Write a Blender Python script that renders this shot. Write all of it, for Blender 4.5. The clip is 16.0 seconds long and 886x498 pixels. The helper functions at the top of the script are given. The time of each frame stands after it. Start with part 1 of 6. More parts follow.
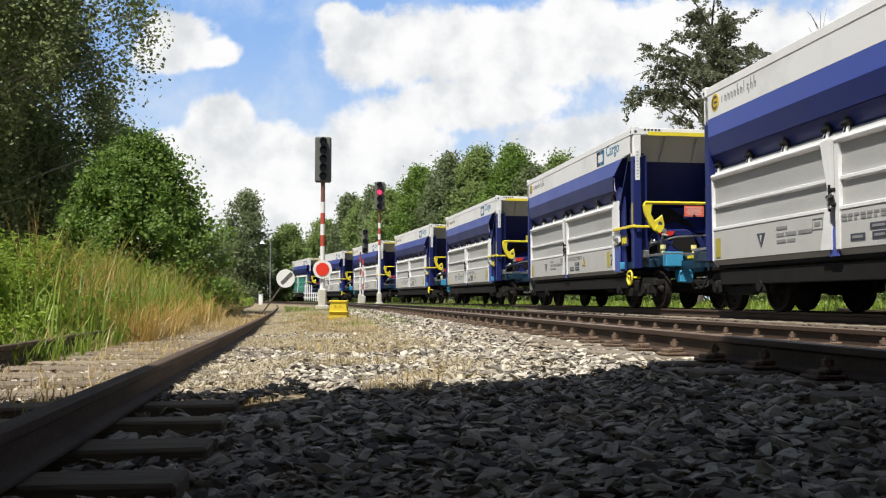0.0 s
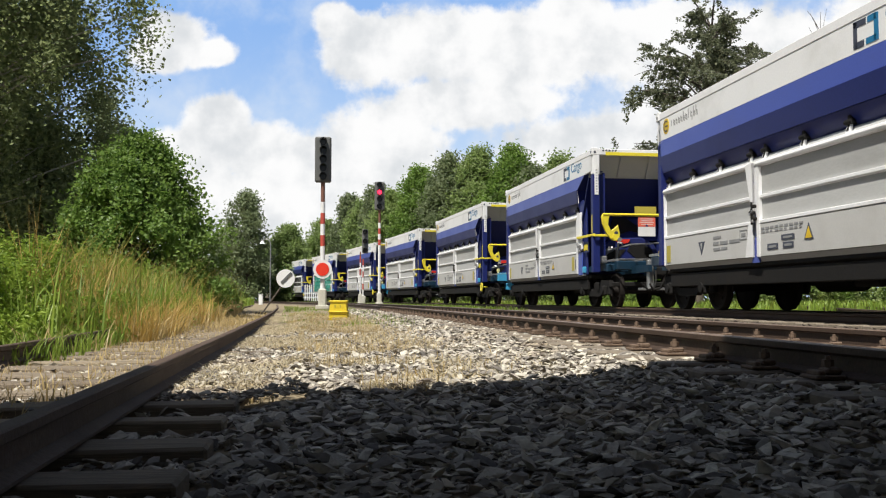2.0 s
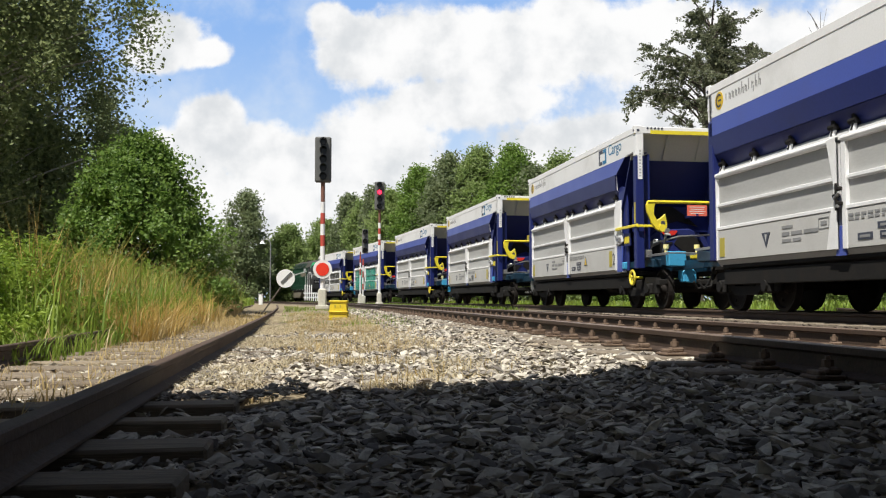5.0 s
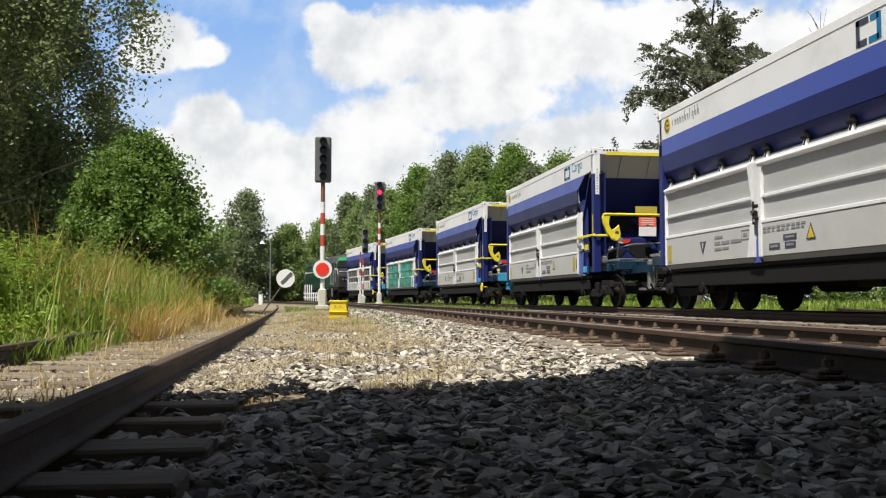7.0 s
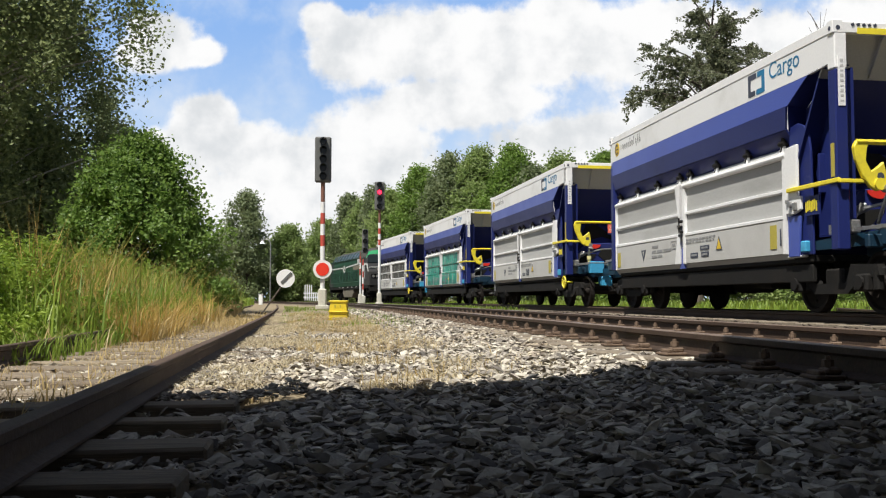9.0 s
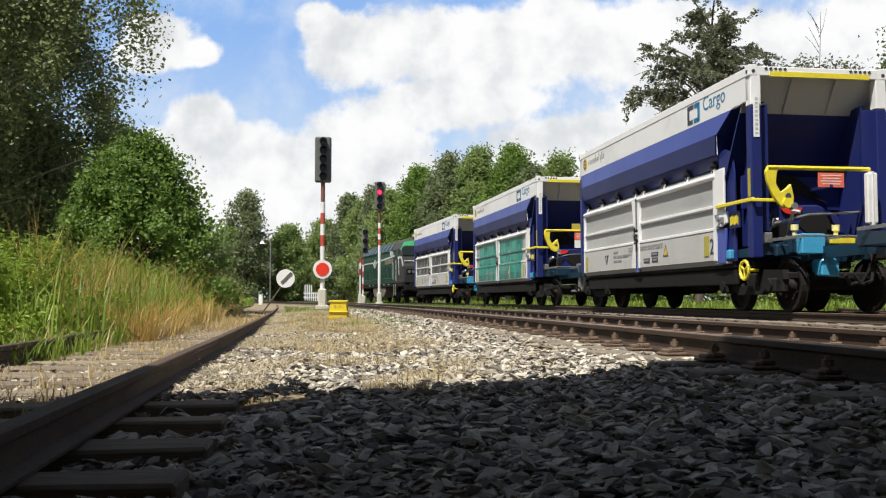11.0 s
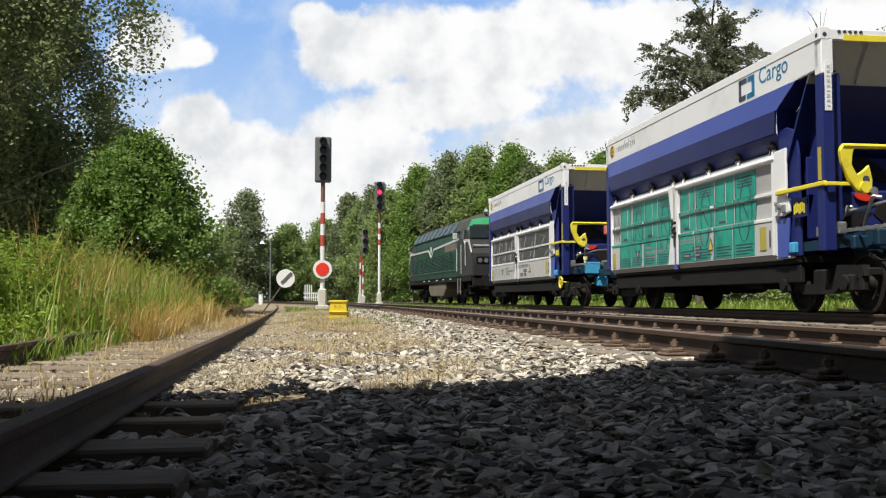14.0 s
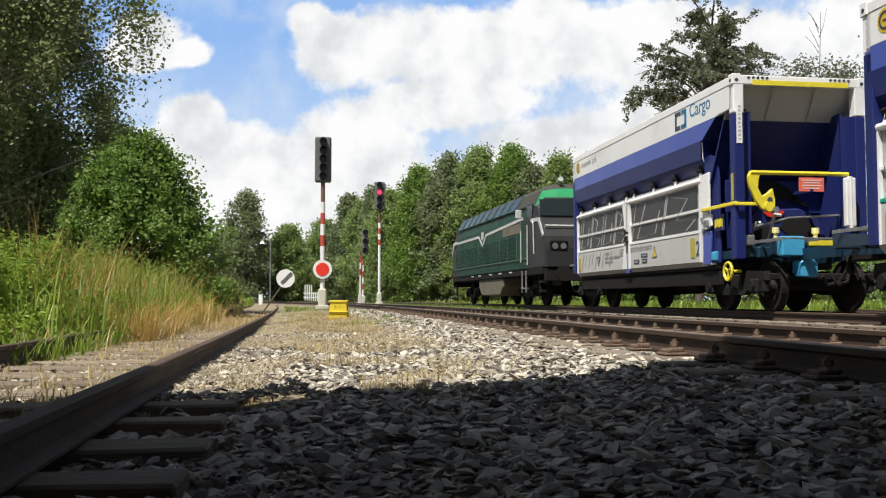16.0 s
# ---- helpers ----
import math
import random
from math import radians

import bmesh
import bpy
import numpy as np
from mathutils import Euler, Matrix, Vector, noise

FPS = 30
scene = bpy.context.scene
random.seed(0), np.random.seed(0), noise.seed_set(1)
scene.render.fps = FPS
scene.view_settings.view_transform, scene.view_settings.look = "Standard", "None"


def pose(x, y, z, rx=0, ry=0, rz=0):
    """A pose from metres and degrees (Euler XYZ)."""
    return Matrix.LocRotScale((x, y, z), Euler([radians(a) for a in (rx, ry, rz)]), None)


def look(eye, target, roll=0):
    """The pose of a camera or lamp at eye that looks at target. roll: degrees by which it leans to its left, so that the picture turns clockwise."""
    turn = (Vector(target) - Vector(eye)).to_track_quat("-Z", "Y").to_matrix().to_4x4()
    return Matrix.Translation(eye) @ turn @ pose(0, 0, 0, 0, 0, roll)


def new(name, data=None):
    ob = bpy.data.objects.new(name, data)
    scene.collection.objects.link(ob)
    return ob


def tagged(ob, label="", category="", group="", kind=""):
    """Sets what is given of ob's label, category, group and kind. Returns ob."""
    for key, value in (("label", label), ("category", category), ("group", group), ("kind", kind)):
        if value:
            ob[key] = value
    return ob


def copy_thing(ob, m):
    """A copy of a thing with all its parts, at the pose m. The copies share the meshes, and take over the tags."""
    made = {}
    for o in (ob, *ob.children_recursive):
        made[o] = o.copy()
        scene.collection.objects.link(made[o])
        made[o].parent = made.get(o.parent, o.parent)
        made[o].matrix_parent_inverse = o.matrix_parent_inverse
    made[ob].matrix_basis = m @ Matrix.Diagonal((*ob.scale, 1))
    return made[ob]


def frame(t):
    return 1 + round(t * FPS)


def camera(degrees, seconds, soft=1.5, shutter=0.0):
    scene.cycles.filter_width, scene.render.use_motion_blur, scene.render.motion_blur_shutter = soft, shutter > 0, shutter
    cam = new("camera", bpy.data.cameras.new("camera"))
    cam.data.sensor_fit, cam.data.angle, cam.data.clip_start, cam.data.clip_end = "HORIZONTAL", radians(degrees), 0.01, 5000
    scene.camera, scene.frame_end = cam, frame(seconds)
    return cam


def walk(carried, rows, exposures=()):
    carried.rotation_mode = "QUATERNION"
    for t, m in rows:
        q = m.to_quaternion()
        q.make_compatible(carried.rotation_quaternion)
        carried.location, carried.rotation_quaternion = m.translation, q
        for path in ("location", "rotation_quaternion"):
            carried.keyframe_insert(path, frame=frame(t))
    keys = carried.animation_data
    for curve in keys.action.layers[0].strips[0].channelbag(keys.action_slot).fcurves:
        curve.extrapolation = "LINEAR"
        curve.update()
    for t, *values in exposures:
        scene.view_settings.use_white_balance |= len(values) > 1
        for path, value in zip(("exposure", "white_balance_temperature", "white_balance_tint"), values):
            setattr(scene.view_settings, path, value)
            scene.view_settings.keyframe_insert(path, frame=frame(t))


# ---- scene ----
cam = camera(50.65, 16.0, soft=1.2)
EYE = pose(0, 0, 0.22, 90 + 3.075, 0, 0)
walk(cam, [(0, EYE), (16, EYE)], exposures=[(0, 0.36), (16, 0.36)])

# ---- light: high summer sun from behind and left, half-clouded sky ----
SUN_FROM = Vector((-0.58, -0.81, 1.72)).normalized()
sun = new("sun", bpy.data.lights.new("sun", "SUN"))
sun.data.energy, sun.data.angle, sun.data.color = 5.0, radians(0.6), (1.0, 0.95, 0.86)
sun.matrix_world = look(SUN_FROM * 50, (0, 0, 0))
world = bpy.data.worlds.new("sky")
scene.world = world
world.use_nodes = True
sky = world.node_tree.nodes.new("ShaderNodeTexSky")
sky.sky_type, sky.sun_disc = "NISHITA", False
sky.sun_elevation = math.asin(SUN_FROM.z)
sky.sun_rotation = math.atan2(SUN_FROM.x, SUN_FROM.y)
bg = world.node_tree.nodes["Background"]
bg.inputs[1].default_value = 0.05
haze = world.node_tree.nodes.new("ShaderNodeHueSaturation")
haze.inputs["Saturation"].default_value = 0.7
world.node_tree.links.new(sky.outputs[0], haze.inputs["Color"])
world.node_tree.links.new(haze.outputs[0], bg.inputs[0])


# ---- materials ----
def nodes_of(name):
    m = bpy.data.materials.new(name)
    m.use_nodes = True
    return m, m.node_tree.nodes, m.node_tree.links


def mix(N, L, fac, a, b):
    n = N.new("ShaderNodeMix")
    n.data_type = "RGBA"
    for sock, v in ((n.inputs[0], fac), (n.inputs[6], a), (n.inputs[7], b)):
        if isinstance(v, bpy.types.NodeSocket):
            L.new(v, sock)
        else:
            sock.default_value = v if not isinstance(v, tuple) else (*v, 1)
    return n.outputs[2]


def math_node(N, L, op, a, b=0.0, c=0.0):
    n = N.new("ShaderNodeMath")
    n.operation = op
    for sock, v in zip(n.inputs, (a, b, c)):
        if isinstance(v, bpy.types.NodeSocket):
            L.new(v, sock)
        else:
            sock.default_value = v
    return n.outputs[0]


def ramp(N, L, fac, lo, hi):
    n = N.new("ShaderNodeMapRange")
    n.interpolation_type = "SMOOTHSTEP"
    L.new(fac, n.inputs[0])
    n.inputs[1].default_value, n.inputs[2].default_value = lo, hi
    return n.outputs[0]


def noise_tex(N, L, scale, detail=4, rough=0.55, stretch=(1, 1, 1)):
    tc = N.new("ShaderNodeTexCoord")
    mp = N.new("ShaderNodeMapping")
    mp.inputs[3].default_value = stretch
    L.new(tc.outputs[3], mp.inputs[0])
    n = N.new("ShaderNodeTexNoise")
    L.new(mp.outputs[0], n.inputs[0])
    n.inputs["Scale"].default_value = scale
    n.inputs["Detail"].default_value = detail
    n.inputs["Roughness"].default_value = rough
    return n.outputs[0]


def surface(name, col, col2=None, dirt=None, rough=0.6, metal=0.0, big=0.8, fine=30.0, bump=0.2, dirt_amount=0.4, vary=0.0,
            stretch=(1, 1, 1), island=0.0, coat=0.0, spec=0.5):
    """A painted, stone or metal surface: two tones, blotches of dirt, fine relief."""
    m, N, L = nodes_of(name)
    P = N["Principled BSDF"]
    col2 = col2 or tuple(c * 0.8 for c in col)
    dirt = dirt or tuple(c * 0.45 for c in col)
    n1 = noise_tex(N, L, fine, 5, 0.6, stretch)
    n2 = noise_tex(N, L, big, 4, 0.6, stretch)
    c = mix(N, L, ramp(N, L, n1, 0.35, 0.65), col, col2)
    c = mix(N, L, math_node(N, L, "MULTIPLY", ramp(N, L, n2, 0.48, 0.72), dirt_amount), c, dirt)
    for amount, node, out in ((vary, "ShaderNodeObjectInfo", "Random"), (island, "ShaderNodeNewGeometry", "Random Per Island")):
        if amount:
            r = N.new(node).outputs[out]
            h = N.new("ShaderNodeHueSaturation")
            v = math_node(N, L, "MULTIPLY_ADD", r, 2 * amount, 1 - amount)
            L.new(v, h.inputs["Value"])
            L.new(math_node(N, L, "MULTIPLY_ADD", r, 0.05 * amount, 0.5 - 0.025 * amount), h.inputs["Hue"])
            L.new(c, h.inputs["Color"])
            c = h.outputs[0]
    L.new(c, P.inputs["Base Color"])
    P.inputs["Metallic"].default_value = metal
    L.new(math_node(N, L, "MULTIPLY_ADD", n2, 0.25, rough - 0.12), P.inputs["Roughness"])
    P.inputs["Coat Weight"].default_value = coat
    P.inputs["Specular IOR Level"].default_value = spec
    if bump:
        b = N.new("ShaderNodeBump")
        b.inputs["Strength"].default_value = bump
        b.inputs["Distance"].default_value = 0.01
        L.new(n1, b.inputs["Height"])
        L.new(b.outputs[0], P.inputs["Normal"])
    return m


def leafy(name, dark, light, glow=0.35, spread=0.4):
    """Leaves: each its own tone, partly letting light through."""
    m, N, L = nodes_of(name)
    P = N["Principled BSDF"]
    r = N.new("ShaderNodeNewGeometry").outputs["Random Per Island"]
    n2 = noise_tex(N, L, spread, 2)
    c = mix(N, L, math_node(N, L, "MULTIPLY_ADD", r, 0.6, math_node(N, L, "MULTIPLY_ADD", n2, 1.2, -0.45)), dark, light)
    L.new(c, P.inputs["Base Color"])
    P.inputs["Roughness"].default_value = 0.5
    t = N.new("ShaderNodeBsdfTranslucent")
    L.new(mix(N, L, 0.5, c, light), t.inputs[0])
    s = N.new("ShaderNodeMixShader")
    s.inputs[0].default_value = glow
    L.new(P.outputs[0], s.inputs[1])
    L.new(t.outputs[0], s.inputs[2])
    L.new(s.outputs[0], N["Material Output"].inputs[0])
    return m


def glowing(name, col, strength):
    m, N, L = nodes_of(name)
    P = N["Principled BSDF"]
    P.inputs["Base Color"].default_value = (*col, 1)
    P.inputs["Emission Color"].default_value = (*col, 1)
    P.inputs["Emission Strength"].default_value = strength
    return m


M_WHITE = surface("white_paint", (0.83, 0.84, 0.85), (0.78, 0.79, 0.80), (0.5, 0.48, 0.45), 0.42, big=0.7, dirt_amount=0.35, bump=0.05)
M_GREY = surface("grey_paint", (0.50, 0.51, 0.51), (0.46, 0.47, 0.47), (0.33, 0.32, 0.30), 0.45, big=0.6, dirt_amount=0.4, bump=0.05, stretch=(0.4, 1, 1.6))
# one blue paint in two tones: shade put into the first, sun into the second
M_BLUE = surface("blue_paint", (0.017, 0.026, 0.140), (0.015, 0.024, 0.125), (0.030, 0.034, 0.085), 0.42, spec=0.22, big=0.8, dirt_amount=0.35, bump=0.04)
M_BLUE_LIT = surface("sunlit_blue_paint", (0.062, 0.098, 0.40), (0.058, 0.09, 0.37), (0.09, 0.10, 0.26), 0.38, big=0.8, dirt_amount=0.3, bump=0.04)
M_TEAL = surface("teal_frame_paint", (0.006, 0.032, 0.062), (0.006, 0.028, 0.055), (0.02, 0.025, 0.03), 0.45, big=2.0, dirt_amount=0.5, bump=0.05)
M_CYAN = surface("light_blue_paint", (0.06, 0.36, 0.62), (0.055, 0.33, 0.57), (0.05, 0.2, 0.3), 0.4, big=2.5, bump=0.05)
M_YELLOW = surface("yellow_paint", (0.80, 0.68, 0.04), (0.74, 0.62, 0.04), (0.45, 0.36, 0.06), 0.45, big=3.0, bump=0.05)
M_BLACK = surface("black_steel", (0.011, 0.011, 0.011), (0.016, 0.015, 0.014), (0.028, 0.023, 0.019), 0.75, spec=0.2, big=2.5, bump=0.2)
M_STEEL = surface("bright_steel", (0.42, 0.43, 0.44), (0.34, 0.34, 0.34), (0.12, 0.10, 0.08), 0.4, metal=0.7, big=4, bump=0.1)
M_WHEEL = surface("wheel_steel", (0.014, 0.012, 0.011), (0.020, 0.016, 0.014), (0.010, 0.009, 0.008), 0.75, spec=0.2, big=4, bump=0.2)
M_RED = surface("red_paint", (0.70, 0.035, 0.02), (0.62, 0.03, 0.02), (0.4, 0.04, 0.03), 0.4, big=3, bump=0.03)
M_ORANGE = surface("orange_sticker", (0.80, 0.16, 0.10), (0.75, 0.15, 0.10), (0.6, 0.15, 0.1), 0.5, big=6, bump=0.02)
M_TEXT = surface("dark_lettering", (0.05, 0.06, 0.09), (0.05, 0.055, 0.08), rough=0.5, bump=0.0)
M_TEXT_BLUE = surface("blue_lettering", (0.015, 0.17, 0.35), (0.015, 0.16, 0.33), rough=0.5, bump=0.0)
M_GRAF = surface("green_graffiti", (0.01, 0.30, 0.22), (0.015, 0.36, 0.26), (0.0, 0.17, 0.13), 0.45, big=1.6, fine=6, bump=0.02, dirt_amount=0.7)
M_GRAF_DARK = surface("grey_graffiti", (0.045, 0.045, 0.043), (0.04, 0.04, 0.038), (0.07, 0.07, 0.066), 0.45, big=1.6, fine=6, bump=0.02)
M_RAIL = surface("rusty_rail", (0.058, 0.034, 0.022), (0.040, 0.024, 0.016), (0.024, 0.016, 0.012), 0.7, big=1.5, fine=45, bump=0.35)
M_RAIL_TOP = surface("worn_rail_head", (0.27, 0.20, 0.15), (0.22, 0.155, 0.115), (0.14, 0.085, 0.06), 0.4, metal=0.45, big=2.0, fine=30, bump=0.05)
M_CLIP = surface("dusty_rust", (0.17, 0.12, 0.085), (0.12, 0.08, 0.055), (0.07, 0.045, 0.03), 0.8, big=6, fine=40, bump=0.3)
M_RAIL_OLD = surface("old_rail", (0.095, 0.062, 0.045), (0.07, 0.045, 0.032), (0.04, 0.03, 0.024), 0.75, big=2, fine=45, bump=0.35)
M_WOOD = surface("weathered_sleeper", (0.25, 0.205, 0.15), (0.17, 0.138, 0.10), (0.11, 0.09, 0.07), 0.85, big=2.0, fine=14, bump=0.7, stretch=(0.35, 5, 5), vary=0.25)
M_CONC = surface("concrete", (0.23, 0.195, 0.15), (0.18, 0.15, 0.115), (0.10, 0.085, 0.068), 0.85, big=1.2, fine=25, bump=0.4, vary=0.12)
M_STONE = surface("ballast_stone", (0.42, 0.39, 0.34), (0.30, 0.275, 0.24), (0.27, 0.21, 0.14), 0.85, big=0.7, fine=35, bump=0.5, island=0.75, dirt_amount=0.8)
M_STONE_ONE = surface("loose_ballast_stone", (0.42, 0.39, 0.34), (0.30, 0.275, 0.24), (0.27, 0.21, 0.14), 0.85, big=6, fine=45, bump=0.5, vary=0.75, dirt_amount=0.55)
M_STONE_DARK = surface("dark_ballast", (0.10, 0.078, 0.062), (0.065, 0.052, 0.043), (0.04, 0.032, 0.027), 0.9, big=0.9, fine=35, bump=0.5, island=0.5, dirt_amount=0.6)
M_DIRT = surface("gritty_soil", (0.30, 0.245, 0.16), (0.20, 0.16, 0.10), (0.14, 0.12, 0.06), 0.95, big=0.25, fine=22, bump=0.9, dirt_amount=0.6)
M_LOCO = surface("dark_green_paint", (0.012, 0.056, 0.032), (0.011, 0.050, 0.028), (0.024, 0.030, 0.022), 0.5, spec=0.2, big=0.9, dirt_amount=0.5, bump=0.04)
M_LOCO_LIGHT = surface("bright_green_paint", (0.03, 0.30, 0.12), (0.028, 0.27, 0.11), (0.03, 0.14, 0.07), 0.35, big=1.2, bump=0.04)
M_LOCO_GREY = surface("graphite_paint", (0.035, 0.036, 0.038), (0.03, 0.03, 0.032), (0.05, 0.048, 0.042), 0.5, spec=0.25, big=1.2, bump=0.05)
M_ROOF = surface("dusty_roof_grey", (0.065, 0.065, 0.06), (0.055, 0.053, 0.048), (0.09, 0.085, 0.07), 0.7, spec=0.25, big=1, bump=0.1)
M_BARK = surface("bark", (0.12, 0.10, 0.08), (0.07, 0.06, 0.05), (0.05, 0.05, 0.04), 0.9, big=2, fine=12, bump=0.8, stretch=(1, 1, 0.3))
M_BIRCH_BARK = surface("birch_bark", (0.5, 0.48, 0.44), (0.35, 0.33, 0.30), (0.05, 0.045, 0.04), 0.8, big=3, fine=12, bump=0.5, stretch=(1, 1, 2.5))
M_LEAF_BIRCH = leafy("birch_leaves", (0.09, 0.13, 0.05), (0.36, 0.42, 0.19), 0.5)
M_LEAF = leafy("broad_leaves", (0.09, 0.175, 0.036), (0.27, 0.40, 0.09), 0.48)
M_LEAF_FAR = leafy("distant_leaves", (0.12, 0.19, 0.06), (0.38, 0.48, 0.18), 0.5)
M_LEAF_GREY = leafy("greyish_leaves", (0.12, 0.165, 0.085), (0.29, 0.345, 0.18), 0.45)
M_LEAF_DARK = leafy("dusky_leaves", (0.07, 0.085, 0.05), (0.25, 0.28, 0.17), 0.4)
M_GRASS = leafy("green_grass", (0.09, 0.18, 0.02), (0.30, 0.40, 0.06), 0.4)
M_WEED = leafy("weed_leaves", (0.12, 0.22, 0.022), (0.36, 0.47, 0.075), 0.45)
M_STRAW = leafy("dry_grass", (0.34, 0.25, 0.11), (0.64, 0.50, 0.24), 0.35)
M_THATCH = leafy("bleached_straw", (0.36, 0.30, 0.19), (0.62, 0.54, 0.37), 0.3, 1.2)
M_GOLD = leafy("golden_grass", (0.30, 0.20, 0.055), (0.66, 0.46, 0.14), 0.4, 0.9)
M_OLIVE_GRASS = leafy("olive_grass", (0.13, 0.14, 0.03), (0.40, 0.37, 0.10), 0.4, 0.7)
M_LAMP_RED = glowing("red_signal_light", (1.0, 0.03, 0.08), 2.2)
M_LENS = surface("dark_lens", (0.012, 0.012, 0.012), rough=0.2, bump=0.0)
M_GLASS = surface("cab_glass", (0.015, 0.022, 0.024), (0.013, 0.02, 0.022), rough=0.28, bump=0.0, spec=0.35)
M_TANK = surface("dusty_khaki_tank", (0.17, 0.155, 0.115), (0.14, 0.125, 0.095), (0.07, 0.06, 0.05), 0.7, big=1.5, bump=0.15)


# ---- mesh helpers ----
def part(name, bm, material, parent=None, label=""):
    me = bpy.data.meshes.new(name)
    bmesh.ops.recalc_face_normals(bm, faces=bm.faces)
    bm.to_mesh(me)
    bm.free()
    me.materials.append(material)
    ob = new(name, me)
    ob.parent = parent
    return tagged(ob, label)


def box(c, s, bevel=0.0, bm=None, turn=None):
    """A box of size s at c, with bevelled edges."""
    own = bmesh.new()
    bmesh.ops.create_cube(own, size=1)
    for v in own.verts:
        v.co = Vector((v.co.x * s[0], v.co.y * s[1], v.co.z * s[2]))
    if bevel:
        bmesh.ops.bevel(own, geom=own.edges[:], offset=bevel, segments=1, affect="EDGES")
    m = Matrix.Translation(c)
    if turn:
        m = m @ Euler([radians(a) for a in turn]).to_matrix().to_4x4()
    return merge(bm, own, m)


def merge(bm, own, m=Matrix()):
    own.transform(m)
    if bm is None:
        return own
    me = bpy.data.meshes.new("scrap")
    own.to_mesh(me)
    own.free()
    bm.from_mesh(me)
    bpy.data.meshes.remove(me)
    return bm


def rod(a, b, r, r2=None, seg=10, bm=None):
    """A round bar from a to b."""
    own = bmesh.new()
    a, b = Vector(a), Vector(b)
    bmesh.ops.create_cone(own, cap_ends=True, segments=seg, radius1=r, radius2=r if r2 is None else r2, depth=(b - a).length)
    return merge(bm, own, Matrix.Translation((a + b) / 2) @ (b - a).to_track_quat("Z", "Y").to_matrix().to_4x4())


def pipe(points, r, seg=8, bm=None):
    for a, b in zip(points, points[1:]):
        bm = rod(a, b, r, seg=seg, bm=bm)
    return bm


def prism(outline, axis, lo, hi, bm=None, bevel=0.0):
    """An outline of (a, b) pairs drawn out along an axis from lo to hi."""
    own = bmesh.new()
    place = {"x": lambda a, b, t: (t, a, b), "y": lambda a, b, t: (a, t, b), "z": lambda a, b, t: (a, b, t)}[axis]
    vs = [own.verts.new(place(a, b, lo)) for a, b in outline]
    f = own.faces.new(vs)
    r = bmesh.ops.extrude_face_region(own, geom=[f])
    d = Vector(place(0, 0, hi - lo))
    bmesh.ops.translate(own, verts=[v for v in r["geom"] if isinstance(v, bmesh.types.BMVert)], vec=d)
    bmesh.ops.recalc_face_normals(own, faces=own.faces)
    if bevel:
        bmesh.ops.bevel(own, geom=own.edges[:], offset=bevel, segments=1, affect="EDGES")
    return merge(bm, own)


def plate(corners, thick, bm=None):
    """A flat plate through corners, given thickness."""
    own = bmesh.new()
    f = own.faces.new([own.verts.new(c) for c in corners])
    f.normal_update()
    n = f.normal.copy()
    r = bmesh.ops.extrude_face_region(own, geom=[f])
    bmesh.ops.translate(own, verts=[v for v in r["geom"] if isinstance(v, bmesh.types.BMVert)], vec=n * thick)
    return merge(bm, own)


def empty(name, m=Matrix()):
    ob = new(name)
    ob.matrix_world = m
    return ob


def mesh_from(name, verts, faces, material):
    me = bpy.data.meshes.new(name)
    me.from_pydata(verts.tolist() if hasattr(verts, "tolist") else verts, [], faces.tolist() if hasattr(faces, "tolist") else faces)
    me.materials.append(material)
    return me


def lettering(text, size, m, material, parent, name="lettering", label=""):
    """Raised writing with the built-in font, turned into a mesh."""
    cu = bpy.data.curves.new("scrap_text", "FONT")
    cu.body, cu.size, cu.extrude = text, size, 0.003
    tmp = bpy.data.objects.new("scrap_text", cu)
    scene.collection.objects.link(tmp)
    bpy.context.view_layer.update()
    me = bpy.data.meshes.new_from_object(tmp.evaluated_get(bpy.context.evaluated_depsgraph_get()))
    bpy.data.objects.remove(tmp)
    bpy.data.curves.remove(cu)
    me.materials.clear()
    me.materials.append(material)
    me.transform(m)
    ob = new(name, me)
    ob.parent = parent
    return tagged(ob, label)


# ---- lie of the tracks: rail heads of the running lines at z = 0 ----
def edge(y):
    y, back = np.maximum(y, 0), np.minimum(y, 0)
    return 7.711 - 0.14749 * (y + back) + 8.57e-4 * y * y - 2.942e-5 * y ** 3 + 1.225e-7 * y ** 4


YS = np.linspace(-150, 150, 6001)
EX = edge(YS)
EN = np.stack([np.gradient(YS, YS), -np.gradient(EX, YS)], 1)
EN /= np.linalg.norm(EN, axis=1)[:, None]
LINE = np.stack([EX, YS], 1) + EN * 1.3
ARC = np.concatenate([[0], np.cumsum(np.hypot(*np.diff(LINE, axis=0).T))])
ARC -= np.interp(2.0, YS, ARC)


def on_line(s, side=0.0):
    """A point of the train's track, s metres along it, shifted to the right by side."""
    p = [np.interp(s, ARC, LINE[:, 0]), np.interp(s, ARC, LINE[:, 1])]
    n = [np.interp(s, ARC, EN[:, 0]), np.interp(s, ARC, EN[:, 1])]
    return Vector((p[0] + n[0] * side, p[1] + n[1] * side, 0))


NEAR = -5.66


def siding(y, side=0.0):
    """The old siding: its nearer rail at side 0."""
    dx = -0.139 - 0.0008 * y
    n = Vector((1, -dx, 0)).normalized()
    return Vector((-0.87 - 0.139 * y - 0.0004 * y * y, y, -0.138)) + n * side


def branch(y, side=0.0):
    """The far track that leaves to the right."""
    n = Vector((1, -0.27, 0)).normalized()
    return Vector((4.8 + 0.27 * y, y, -0.02)) + n * side


